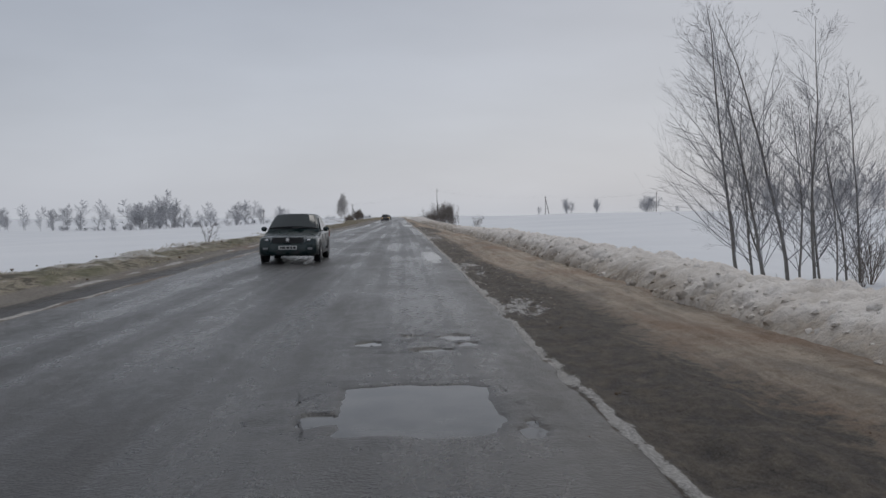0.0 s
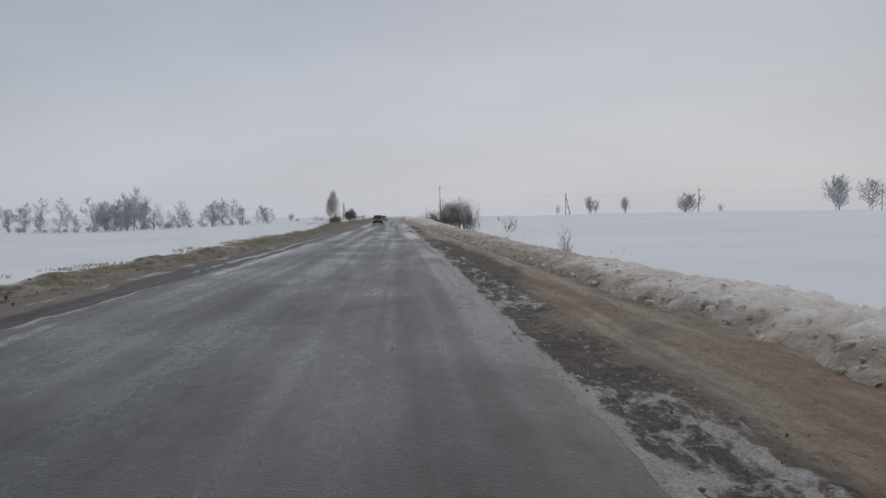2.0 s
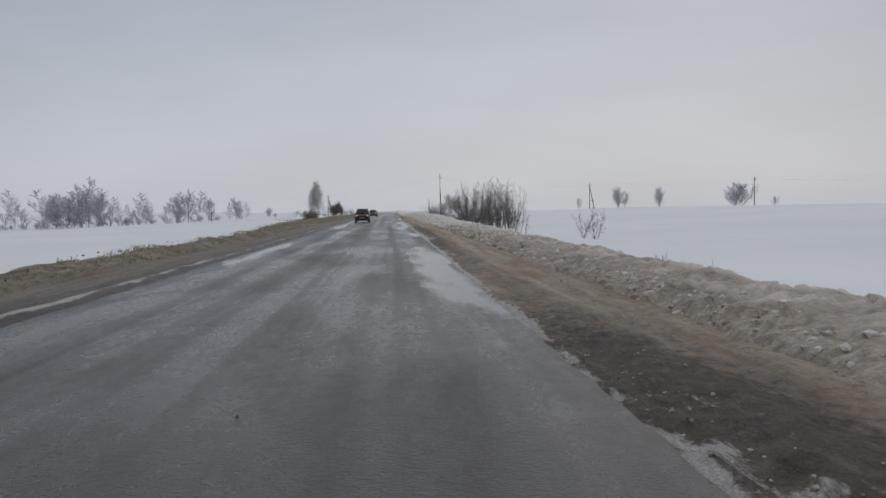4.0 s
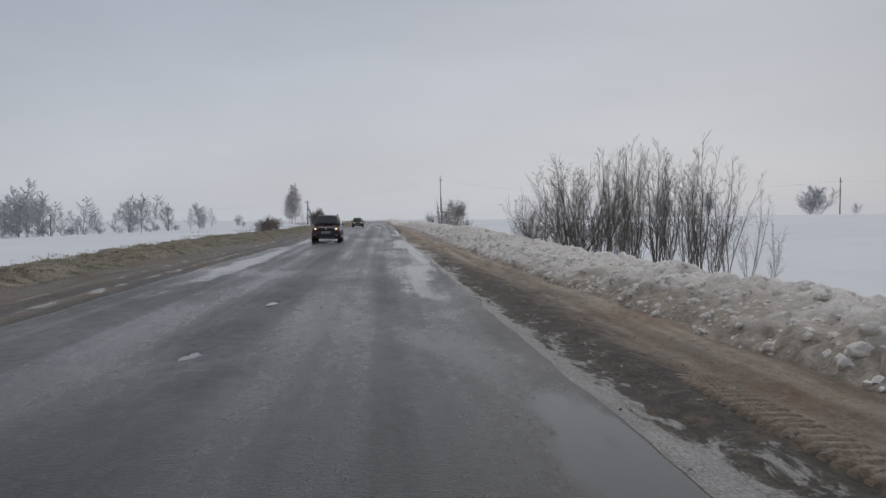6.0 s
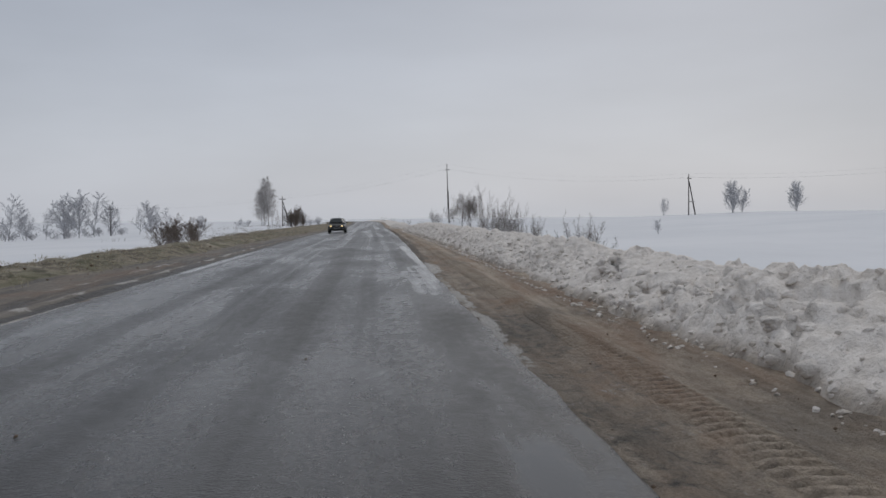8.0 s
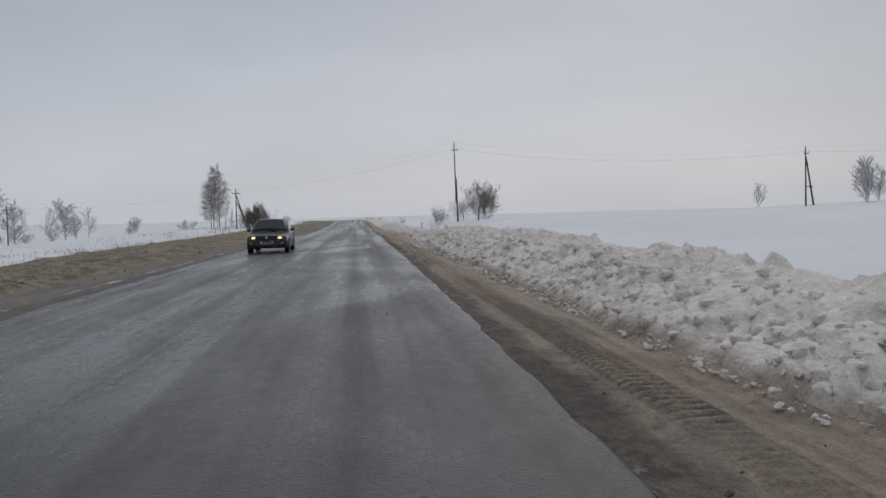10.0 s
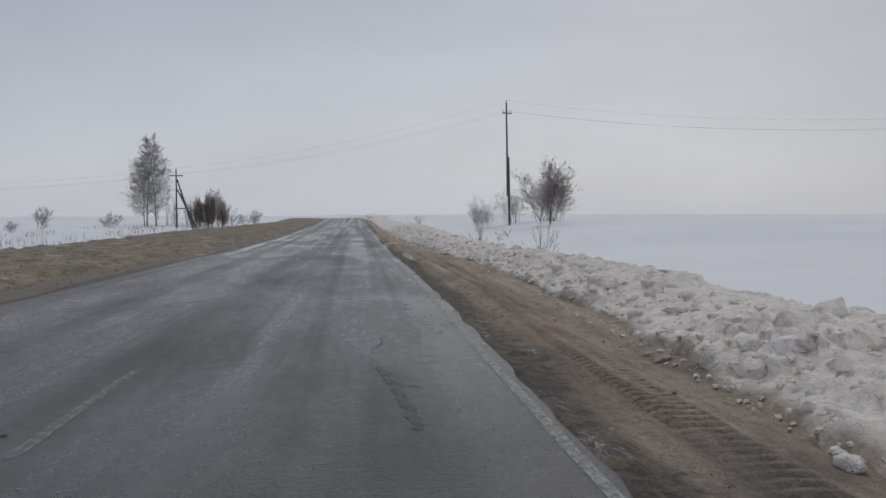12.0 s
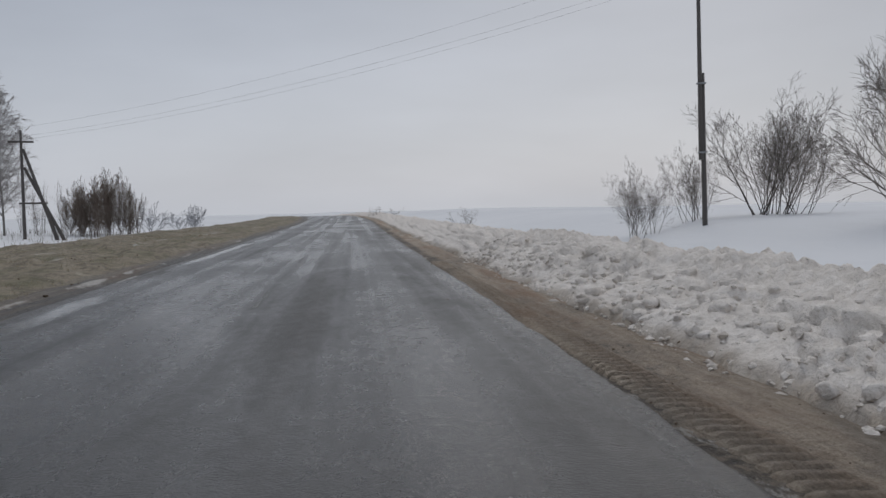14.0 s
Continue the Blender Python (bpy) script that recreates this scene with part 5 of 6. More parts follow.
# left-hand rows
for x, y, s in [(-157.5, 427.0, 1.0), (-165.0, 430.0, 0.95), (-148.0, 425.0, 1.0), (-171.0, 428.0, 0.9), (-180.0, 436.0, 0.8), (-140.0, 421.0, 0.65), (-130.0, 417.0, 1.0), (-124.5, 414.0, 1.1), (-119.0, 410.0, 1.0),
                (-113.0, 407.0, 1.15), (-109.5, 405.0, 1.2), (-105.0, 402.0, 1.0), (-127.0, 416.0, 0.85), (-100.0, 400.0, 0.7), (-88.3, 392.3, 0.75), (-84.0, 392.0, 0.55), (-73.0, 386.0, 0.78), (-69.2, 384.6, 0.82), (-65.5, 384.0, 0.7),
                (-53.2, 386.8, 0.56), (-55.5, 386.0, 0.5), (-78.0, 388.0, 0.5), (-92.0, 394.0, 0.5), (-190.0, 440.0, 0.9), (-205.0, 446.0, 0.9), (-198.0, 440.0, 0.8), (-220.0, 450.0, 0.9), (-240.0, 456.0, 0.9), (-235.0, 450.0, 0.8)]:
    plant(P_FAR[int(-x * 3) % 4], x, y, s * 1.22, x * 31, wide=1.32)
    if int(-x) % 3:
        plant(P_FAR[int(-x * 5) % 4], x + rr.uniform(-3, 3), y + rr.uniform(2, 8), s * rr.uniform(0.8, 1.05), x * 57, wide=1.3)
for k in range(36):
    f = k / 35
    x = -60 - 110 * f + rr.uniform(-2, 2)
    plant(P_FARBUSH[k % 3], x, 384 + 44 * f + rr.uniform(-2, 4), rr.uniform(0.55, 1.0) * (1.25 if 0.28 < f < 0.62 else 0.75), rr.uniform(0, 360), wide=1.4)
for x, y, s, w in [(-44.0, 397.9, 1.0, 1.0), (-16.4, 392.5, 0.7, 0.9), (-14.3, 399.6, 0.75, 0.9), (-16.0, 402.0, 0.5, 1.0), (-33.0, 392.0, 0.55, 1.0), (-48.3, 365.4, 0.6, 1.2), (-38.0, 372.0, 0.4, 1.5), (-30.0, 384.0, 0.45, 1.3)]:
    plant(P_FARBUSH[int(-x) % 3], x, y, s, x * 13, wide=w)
for x, y, s, w in [(-18.9, 385.0, 0.92, 0.55), (-18.1, 386.5, 1.06, 0.42), (-17.7, 388.0, 0.98, 0.45), (-19.3, 384.0, 0.74, 0.7), (-18.5, 388.5, 0.82, 0.6), (-17.3, 389.5, 0.86, 0.5), (-19.8, 386.0, 0.78, 0.6), (-18.2, 384.0, 0.70, 0.7), (-17.0, 387.5, 0.55, 0.6), (-19.0, 389.0, 0.90, 0.5), (-20.3, 384.5, 0.58, 0.7)]:
    plant(P_COPSE[int(-x * 7) % 2], x, y, s * 1.12, x * 130, wide=w * 1.2)
for x, y, s in [(-21.3, 386.0, 0.95), (-22.4, 384.0, 0.80), (-23.4, 388.0, 0.88), (-20.6, 389.0, 1.0), (-24.6, 390.0, 0.75), (-17.0, 391.0, 0.82), (-16.5, 389.0, 0.66), (-22.0, 392.0, 0.9), (-26.5, 392.0, 0.8)]:
    plant(P_SAPLING[int(-x * 10) % 4], x, y, s, x * 90, wide=0.9, label="thin leafless sapling behind the power pole")
for x, y, s, w in [(-14.0, 240.0, 0.52, 1.0), (-14.5, 241.5, 0.56, 1.0), (-13.4, 243.0, 0.46, 1.0), (-14.8, 239.0, 0.48, 1.1), (-14.2, 246.5, 0.56, 1.0)]:
    plant(P_COPSE[int(-x * 10) % 2], x, y, s, x * 41, wide=w * 1.15, label="brown leafless bush at the field's edge")
plant(P_BIRCHBIG, -25.9, 384.0, 1.0, 20, wide=1.0)
plant(P_BIRCHBIG, -24.9, 384.6, 0.94, 200, wide=1.0)
plant(P_BIRCHBIG, -26.6, 385.6, 0.80, 310, wide=1.05)


# ---- poles and cables ----
def rod(bm, a, b, r0, r1, sides=10):
    a, b = Vector(a), Vector(b)
    d = b - a
    m = Matrix.Translation((a + b) / 2) @ d.to_track_quat("Z", "Y").to_matrix().to_4x4()
    bmesh.ops.create_cone(bm, cap_ends=True, segments=sides, radius1=r0, radius2=r1, depth=d.length, matrix=m)


def box(bm, x0, y0, z0, x1, y1, z1, bevel=0.0):
    r = bmesh.ops.create_cube(bm, size=1, matrix=Matrix.Translation(((x0 + x1) / 2, (y0 + y1) / 2, (z0 + z1) / 2)) @ Matrix.Diagonal((x1 - x0, y1 - y0, z1 - z0, 1)))
    if bevel:
        edges = list({e for v in r["verts"] for e in v.link_edges})
        bmesh.ops.bevel(bm, geom=edges, offset=bevel, segments=2, affect="EDGES")


TIPS = {}


def pole(key, x, y, height, turn, arm=1.6, strut=0.0, stub=True, lean=0.0, drop=0.75, z=None, prop=False):
    """A wooden power pole: shaft, stub, crossarm with insulators and, where it has one, a raking strut."""
    z0 = land(x, y) if z is None else z
    ob = empty("power_pole", x, y, z0, turn, "weathered wooden power pole with a crossarm" + (" and a raking strut" if strut else ""), "power pole", "power poles across the fields")
    ob.matrix_basis = pose(x, y, z0, 0, lean, turn)
    bm = bmesh.new()
    rod(bm, (0, 0, -0.4 if not stub else 3.0), (0, 0, height), 0.115, 0.075, 12)
    part("shaft", bm, M_WOOD, ob, smooth=True)
    if stub:
        bm = bmesh.new()
        rod(bm, (0.17, 0, -0.5), (0.16, 0, 6.9), 0.12, 0.10, 12)
        part("stub", bm, M_WOOD, ob, "thick timber stub bound to the shaft", True)
        for zz in (3.3, 6.4):
            bm = bmesh.new()
            rod(bm, (0.08, 0, zz), (0.08, 0, zz + 0.07), 0.215, 0.215, 14)
            part("band", bm, M_STEEL, ob, "steel wire binding")
    if arm:
        bm = bmesh.new()
        box(bm, -arm / 2, -0.16, height - drop - 0.06, arm / 2, -0.06, height - drop + 0.06, 0.012)
        part("crossarm", bm, M_WOOD, ob)
    spots = [(-arm / 2 + 0.1, -0.11, height - drop + 0.06), (arm / 2 - 0.1, -0.11, height - drop + 0.06), (0, 0, height)]
    for sx, sy, sz in spots:
        bm = bmesh.new()
        rod(bm, (sx, sy, sz - 0.02), (sx, sy, sz + 0.12), 0.018, 0.018, 8)
        rod(bm, (sx, sy, sz + 0.10), (sx, sy, sz + 0.17), 0.06, 0.05, 10)
        rod(bm, (sx, sy, sz + 0.17), (sx, sy, sz + 0.24), 0.045, 0.03, 10)
        part("insulator", bm, M_PORCELAIN, ob)
    if strut:
        bm = bmesh.new()
        rod(bm, (strut, 0, -0.4), (0.1, 0, height - 1.2), 0.13, 0.09, 12)
        part("strut", bm, M_WOOD, ob, smooth=True)
        bm = bmesh.new()
        rod(bm, (-0.25, -0.12, height * 0.33), (strut * 0.72, -0.12, height * 0.33), 0.06, 0.06, 8)
        part("brace", bm, M_WOOD, ob, smooth=True)
        if prop:
            bm = bmesh.new()
            rod(bm, (strut * 1.22, 0.1, -0.4), (0.12, 0.06, height * 0.66), 0.12, 0.09, 12)
            part("strut", bm, M_WOOD, ob, "second, shorter raking strut", True)
    TIPS[key] = [ob.matrix_basis @ Vector((sx, sy, sz + 0.16)) for sx, sy, sz in spots]
    return ob


def cable(a, b, sag, r=0.005):
    n = 18
    pts = [Vector(a).lerp(Vector(b), i / n) - Vector((0, 0, sag * 4 * (i / n) * (1 - i / n))) for i in range(n + 1)]
    d = (Vector(b) - Vector(a)).normalized()
    o = d.cross(Vector((0, 0, 1))).normalized()
    vs = [tuple(p + (o * math.cos(t) + Vector((0, 0, 1)) * math.sin(t)) * r) for p in pts for t in (0, math.pi / 2, math.pi, 1.5 * math.pi)]
    fs = [(4 * i + k, 4 * i + (k + 1) % 4, 4 * i + 4 + (k + 1) % 4, 4 * i + 4 + k) for i in range(n) for k in range(4)]
    put("power_cable", mesh_of("power_cable", vs, fs), M_CABLE, None, "thin sagging cable strung between power poles", "cable", group="power cables")


pole("L0", -59.9, 378.0, 6.9, 20, 1.4, 0, False)
pole("L", -20.8, 377.2, 7.0, 15, 1.5, 2.0, False, prop=True)
pole("B", 16.05, 357.0, 12.4, 25, 1.1, 0, True, lean=-1.2, drop=1.1)
pole("R", 56.4, 325.5, 7.3, 35, 1.2, 2.2, False)
pole("R2", 90.0, 293.2, 7.4, 40, 1.4, 0, False)
pole("R3", 128.0, 262.0, 7.4, 40, 1.4, 0, False)
pole("L1", -99.0, 396.0, 7.0, 25, 1.4, 0, False)
for a, b, sag in (("L1", "L0", 0.8), ("L0", "L", 0.8), ("L", "B", 0.9), ("B", "R", 1.5), ("R", "R2", 0.9), ("R2", "R3", 0.9)):
    for p, q in zip(TIPS[a], TIPS[b]):
        cable(p, q, sag)


# ---- lumps, clods and grass ----
def lump_mesh(name, seed, squash=0.75):
    bm = bmesh.new()
    bmesh.ops.create_icosphere(bm, subdivisions=2, radius=1.0)
    rnd = random.Random(seed)
    o = Vector((rnd.uniform(0, 50), rnd.uniform(0, 50), rnd.uniform(0, 50)))
    for v in bm.verts:
        n = noise.noise(v.co * 1.1 + o) * 0.7 + noise.noise(v.co * 2.3 + o) * 0.5
        v.co = v.co * (1 + n)
        v.co.z *= squash
    me = bpy.data.meshes.new(name)
    bm.to_mesh(me)
    bm.free()
    me.polygons.foreach_set("use_smooth", [True] * len(me.polygons))
    return me


def scatter(name, base_seed, spots, material, label, category, dirt=None, fine=1, flat=True):
    """Many lumps as one object of kind stuff: spots are rows of x, y, z, size."""
    bases = []
    for k in range(5):
        bm = bmesh.new()
        bmesh.ops.create_icosphere(bm, subdivisions=fine, radius=1.0)
        rnd = random.Random(base_seed + k)
        o = Vector((rnd.uniform(0, 50), rnd.uniform(0, 50), rnd.uniform(0, 50)))
        for v in bm.verts:
            v.co = v.co * (1 + noise.noise(v.co * 1.3 + o) * 0.75 + noise.noise(v.co * 2.7 + o) * 0.45)
            v.co.z *= 0.7
        bm.verts.ensure_lookup_table()
        bases.append((np.array([v.co[:] for v in bm.verts]), np.array([[v.index for v in f.verts] for f in bm.faces])))
        bm.free()
    rng = np.random.RandomState(base_seed)
    V, F, D, n = [], [], [], 0
    for i, (x, y, z, s) in enumerate(spots):
        bv, bf = bases[i % 5]
        a = rng.uniform(0, 6.28)
        c, sn = math.cos(a), math.sin(a)
        st = rng.uniform(0.7, 1.4)
        px = bv[:, 0] * st
        v = np.stack([(px * c - bv[:, 1] * sn) * s + x, (px * sn + bv[:, 1] * c) * s + y, bv[:, 2] * s + z], 1)
        V.append(v)
        F.append(bf + n)
        D.append(np.full(len(bv), dirt[i] if dirt is not None else 0.5))
        n += len(bv)
    me = mesh_of(name, np.concatenate(V).tolist(), np.concatenate(F).tolist(), not flat, dirt=np.concatenate(D))
    return put(name, me, material, None, label, category, "stuff")


def bank_surface(x, y):
    """Height and climb of the bank at places along it."""
    z, lumps, up, back = bank_z(x, y, x - edge_r(y) - bend(y))
    return z, up, 0.8 * lumps * (1 - sstep(0.7, 1.0, up))


def build_clods():
    rng = np.random.RandomState(8)
    n = 14600
    y = np.concatenate([rng.uniform(118, 345, 12000), rng.uniform(0, 120, 2600)])
    u = foot_u(y) - 0.20 + np.where(y > 118, 2.0, 1.2) * rng.beta(1.0, 1.9, n)
    x = edge_r(y) + u
    z, up, shift = bank_surface(x, y)
    x = x - shift
    s = 0.020 + 0.125 * rng.beta(1.1, 4.0, n) * (0.7 + 0.6 * bank_h(y)) * (1 + 0.3 * sstep(230, 250, y))
    dirt = 0.30 - 0.55 * up + 0.5 * (y < 120) + rng.uniform(-0.42, 0.20, n)
    s = np.where(up < 0.12, 0.5 * s, s)
    big = s > 0.075
    rows = np.stack([x, y, z - 0.22 * s, s], 1)
    scatter("snow_crumbs", 70, rows[~big], M_BANK, "crumbs of dirty snow scattered over the bank", "snow crumbs", dirt[~big], 1)
    scatter("snow_clods", 75, rows[big], M_BANK, "broken clods of dirty snow piled on the bank", "snow clods", dirt[big], 2, False)
    n = 900
    y = rng.uniform(0, 345, n)
    u = np.where(rng.rand(n) < 0.35, rng.uniform(1.3, 2.0, n), rng.uniform(0.0, 1.3, n))
    u = np.where(rng.rand(n) < 0.10, rng.uniform(-5.0, 0.0, n), u)
    x = edge_r(y) + u
    s = 0.006 + 0.026 * rng.beta(1, 4.5, n)
    scatter("mud_crumbs", 80, np.stack([x, y, np.where(u < 0, road_z(y), road_z(y) - 0.03) + s * 0.2, s], 1), M_SHOULDERCLOD, "small crumbs of mud and grit on the shoulder", "mud crumbs")
    n = 170
    y = rng.normal(267.5, 3.2, n)
    u = 0.04 + 0.42 * rng.beta(1.2, 1.6, n)
    x = edge_r(y) + u
    s = 0.010 + 0.036 * rng.beta(1, 3.0, n)
    scatter("mud_clods", 83, np.stack([x, y, shoulder_z(x, y, u) + 0.25 * s, s], 1), M_SHOULDERCLOD, "dark clods of mud lying along the asphalt's edge", "mud clods")
    n = 3600
    y = np.concatenate([rng.uniform(12, 100, 3200), rng.uniform(100, 160, 400)])
    u = 0.02 + 1.05 * rng.beta(0.9, 1.2, n)
    x = edge_r(y) + u
    s = 0.006 + 0.024 * rng.beta(1, 3.5, n)
    z = shoulder_z(x, y, u) - 0.2 * s
    scatter("slush_crumbs", 85, np.stack([x, y, z, s], 1), M_BANK, "crumbs of grey slush strewn along the muddy shoulder", "slush crumbs", rng.uniform(0.2, 1.6, n))
    n = 600
    y = rng.uniform(0, 360, n)
    u = grass_u(y) - 0.3 + rng.uniform(0.0, 2.6, n)
    x = edge_l(y) - u
    s = 0.012 + 0.05 * rng.beta(1, 3, n)
    z = road_z(y) - 0.05 + verge_h(y) * sstep(-0.3, 0.9, u - grass_u(y))
    scatter("verge_clods", 90, np.stack([x, y, z + 0.02, s], 1), M_SHOULDERCLOD, "frozen clods of earth on the muddy verge", "clods")
    meshes = [lump_mesh("snow_block", 900 + k) for k in range(7)]
    for me in meshes:
        me.materials.append(M_BANK)
    bank = bpy.data.objects["snow_bank"]
    for k in range(280):
        yy = rng.uniform(150, 345) if k < 230 else rng.uniform(2, 150)
        uu = float(foot_u(yy)) - 0.08 + 1.7 * rng.beta(1.1, 1.8)
        xx = float(edge_r(yy)) + uu
        zz, up, shift = bank_surface(np.array([xx]), np.array([yy]))
        xx = xx - float(shift[0])
        s = rng.uniform(0.04, 0.085) * (0.75 + 0.4 * float(bank_h(yy)))
        ob = new("snow_block", meshes[k % 7])
        ob.parent = bank
        ob.matrix_basis = Matrix.Translation((xx, yy, float(zz[0]) - s * 0.25)) @ Euler((rng.uniform(-0.5, 0.5), rng.uniform(-0.5, 0.5), rng.uniform(0, 6.28))).to_matrix().to_4x4() @ Matrix.Diagonal((s * rng.uniform(0.8, 1.4), s * rng.uniform(0.8, 1.3), s * rng.uniform(0.7, 1.0), 1))


def build_far_wood():
    """A thin wood along the horizon, past counting; haze put into its colour."""
    rng = np.random.RandomState(31)
    n = 420
    x = rng.uniform(180, 1500, n)
    keep = fbm(x * 0.006, x * 0, 3, 64) > 0.46
    x = x[keep]
    y = 1500 - 0.25 * x + rng.uniform(-25, 25, len(x))
    s = rng.uniform(2.0, 4.6, len(x))
    scatter("distant_wood", 95, np.stack([x, y, ground_z(x, y) + 0.4 * s, s], 1), M_HAZETWIG, "wood far off along the horizon, coloured haze-pale", "distant wood")


def blades(name, x, y, z, height, spread, material, label, category, width=0.010, seed=3):
    """Dry stalks as bent slivers, one object of kind stuff."""
    rng = np.random.RandomState(seed)
    n = len(x)
    a = rng.uniform(0, 6.28, n)
    lean = rng.uniform(0.2, 1.0, n) * spread
    h = height * rng.uniform(0.4, 1.0, n)
    b = rng.uniform(0, 6.28, n)
    wx, wy = np.cos(b) * width, np.sin(b) * width
    mx, my = x + np.cos(a) * lean * h * 0.35, y + np.sin(a) * lean * h * 0.35
    tx, ty = x + np.cos(a) * lean * h, y + np.sin(a) * lean * h
    V = np.stack([np.stack([x - wx, y - wy, z - 0.02], 1), np.stack([x + wx, y + wy, z - 0.02], 1), np.stack([mx + wx * .8, my + wy * .8, z + h * 0.6], 1),
                  np.stack([mx - wx * .8, my - wy * .8, z + h * 0.6], 1), np.stack([tx, ty, z + h * (1 - 0.35 * np.minimum(lean, 1))], 1)], 1).reshape(-1, 3)
    i = np.arange(n)[:, None] * 5
    F = np.concatenate([i + 0, i + 1, i + 2, i + 3], 1).tolist() + np.concatenate([i + 3, i + 2, i + 4], 1).tolist()
    return put(name, mesh_of(name, V.tolist(), F), material, None, label, category, "stuff")


def build_grass():
    rng = np.random.RandomState(12)
    n = 80000
    y = rng.uniform(-2, 385, n)
    wide = verge_w(y)
    u = grass_u(y) + (wide - 0.4 - grass_u(y)) * rng.beta(1.1, 1.3, n)
    x = edge_l(y) - u + bend(y)
    keep = fbm(x * 0.9, y * 0.5, 3, 61) + 0.06 * (y > 110) - 0.10 * (y < 62) > 0.50
    x, y, u = x[keep], y[keep], u[keep]
    lump = fbm(x * 1.6, y * 0.9, 5, 31) - 0.5
    z = road_z(y) - 0.06 + verge_h(y) * sstep(-0.3, 0.9, u - grass_u(y)) + lump * (0.07 + 0.26 * sstep(-0.1, 0.8, u - grass_u(y)))
    blades("dead_grass", x, y, z - 0.015, 0.11, 1.9, M_STRAW, "flattened dead grass on the verge", "dry grass", 0.008, 4)
    n = 900
    y = rng.uniform(5, 340, n)
    x = edge_r(y) + 5.2 + 7 * rng.beta(1, 2.5, n)
    keep = fbm(x * 0.25, y * 0.12, 2, 62) > 0.56
    x, y = x[keep], y[keep]
    blades("dry_weeds", x, y, ground_z(x, y), 0.45, 0.35, M_STRAWDARK, "thin dry weed stalks poking through the snow", "dry weeds", 0.006, 5)
    n = 4200
    y = rng.uniform(285, 392, n)
    x = edge_l(y) - 7.5 - 22.0 * rng.beta(1, 1.8, n)
    keep = fbm(x * 0.35, y * 0.16, 3, 63) > 0.52
    x, y = x[keep], y[keep]
    blades("dry_scrub", x, y, ground_z(x, y), 0.62, 0.5, M_STRAWDARK, "brown scrub and dry stalks along the field's edge", "dry scrub", 0.010, 6)


# ---- cars ----
def loft(bm, rings):
    """Skin rings of the same number of points; caps at both ends."""
    loops = [[bm.verts.new(p) for p in r] for r in rings]
    for a, b in zip(loops, loops[1:]):
        for i in range(len(a)):
            j = (i + 1) % len(a)
            bm.faces.new((a[i], a[j], b[j], b[i]))
    bm.faces.new(loops[0])
    bm.faces.new(list(reversed(loops[-1])))


def quad(bm, pts, thick, out):
    """A thin slab over four points, pushed along out."""
    o = Vector(out).normalized()
    a = [bm.verts.new(Vector(p) + o * thick) for p in pts]
    b = [bm.verts.new(Vector(p) - o * 0.004) for p in pts]
    bm.faces.new(a)
    n = len(pts)
    for i in range(n):
        j = (i + 1) % n
        bm.faces.new((a[j], a[i], b[i], b[j]))


def bowed(bm, pts, lift, out, belly):
    """A pane over four points, bowed outwards along its width."""
    o = Vector(out).normalized()
    p = [Vector(q) for q in pts]
    rows = []
    for j in range(5):
        a, b = p[0].lerp(p[3], j / 4), p[1].lerp(p[2], j / 4)
        rows.append([bm.verts.new(a.lerp(b, i / 8) + o * (lift + belly * (1 - (i / 4 - 1) ** 2) - 0.1 * belly)) for i in range(9)])
    for r, q in zip(rows, rows[1:]):
        for i in range(8):
            bm.faces.new((r[i], r[i + 1], q[i + 1], q[i]))
    rim = rows[0] + [r[-1] for r in rows[1:-1]] + rows[-1][::-1] + [r[0] for r in rows[-2:0:-1]]
    low = [bm.verts.new(v.co - o * 0.06) for v in rim]
    for i in range(len(rim)):
        k = (i + 1) % len(rim)
        bm.faces.new((rim[k], rim[i], low[i], low[k]))


def inset(p, k):
    c = sum((Vector(q) for q in p), Vector()) / len(p)
    return [c + (Vector(q) - c) * k for q in p]


def wheel(parent, x, y, r, w, sgn, alloy):
    wh = empty("wheel", x, y, r)
    wh.parent = parent
    bm = bmesh.new()
    prof = [(r * 0.62, -w / 2), (r * 0.93, -w / 2), (r, -w * 0.3), (r, w * 0.3), (r * 0.93, w / 2), (r * 0.62, w / 2)]
    loops = []
    for k in range(28):
        t = 2 * math.pi * k / 28
        loops.append([bm.verts.new((o, math.cos(t) * rad, math.sin(t) * rad)) for rad, o in prof])
    for k in range(28):
        a, b = loops[k], loops[(k + 1) % 28]
        for i in range(len(prof) - 1):
            bm.faces.new((a[i], a[i + 1], b[i + 1], b[i]))
    part("tyre", bm, M_RUBBER, wh, smooth=True)
    bm = bmesh.new()
    f = sgn * w * 0.42
    bmesh.ops.create_cone(bm, cap_ends=True, segments=28, radius1=r * 0.63, radius2=r * 0.60, depth=0.03, matrix=Matrix.Translation((f - sgn * 0.05, 0, 0)) @ Matrix.Rotation(sgn * math.pi / 2, 4, "Y"))
    for k in range(5):
        t = 2 * math.pi * k / 5
        m = Matrix.Translation((f, 0, 0)) @ Matrix.Rotation(t, 4, "X") @ Matrix.Translation((0, 0, r * 0.32)) @ Matrix.Diagonal((0.035, r * 0.20, r * 0.60, 1))
        bmesh.ops.create_cube(bm, size=1, matrix=m)
    bmesh.ops.create_cone(bm, cap_ends=True, segments=14, radius1=r * 0.17, radius2=r * 0.14, depth=0.05, matrix=Matrix.Translation((f, 0, 0)) @ Matrix.Rotation(sgn * math.pi / 2, 4, "Y"))
    part("rim", bm, alloy, wh)
    return wh


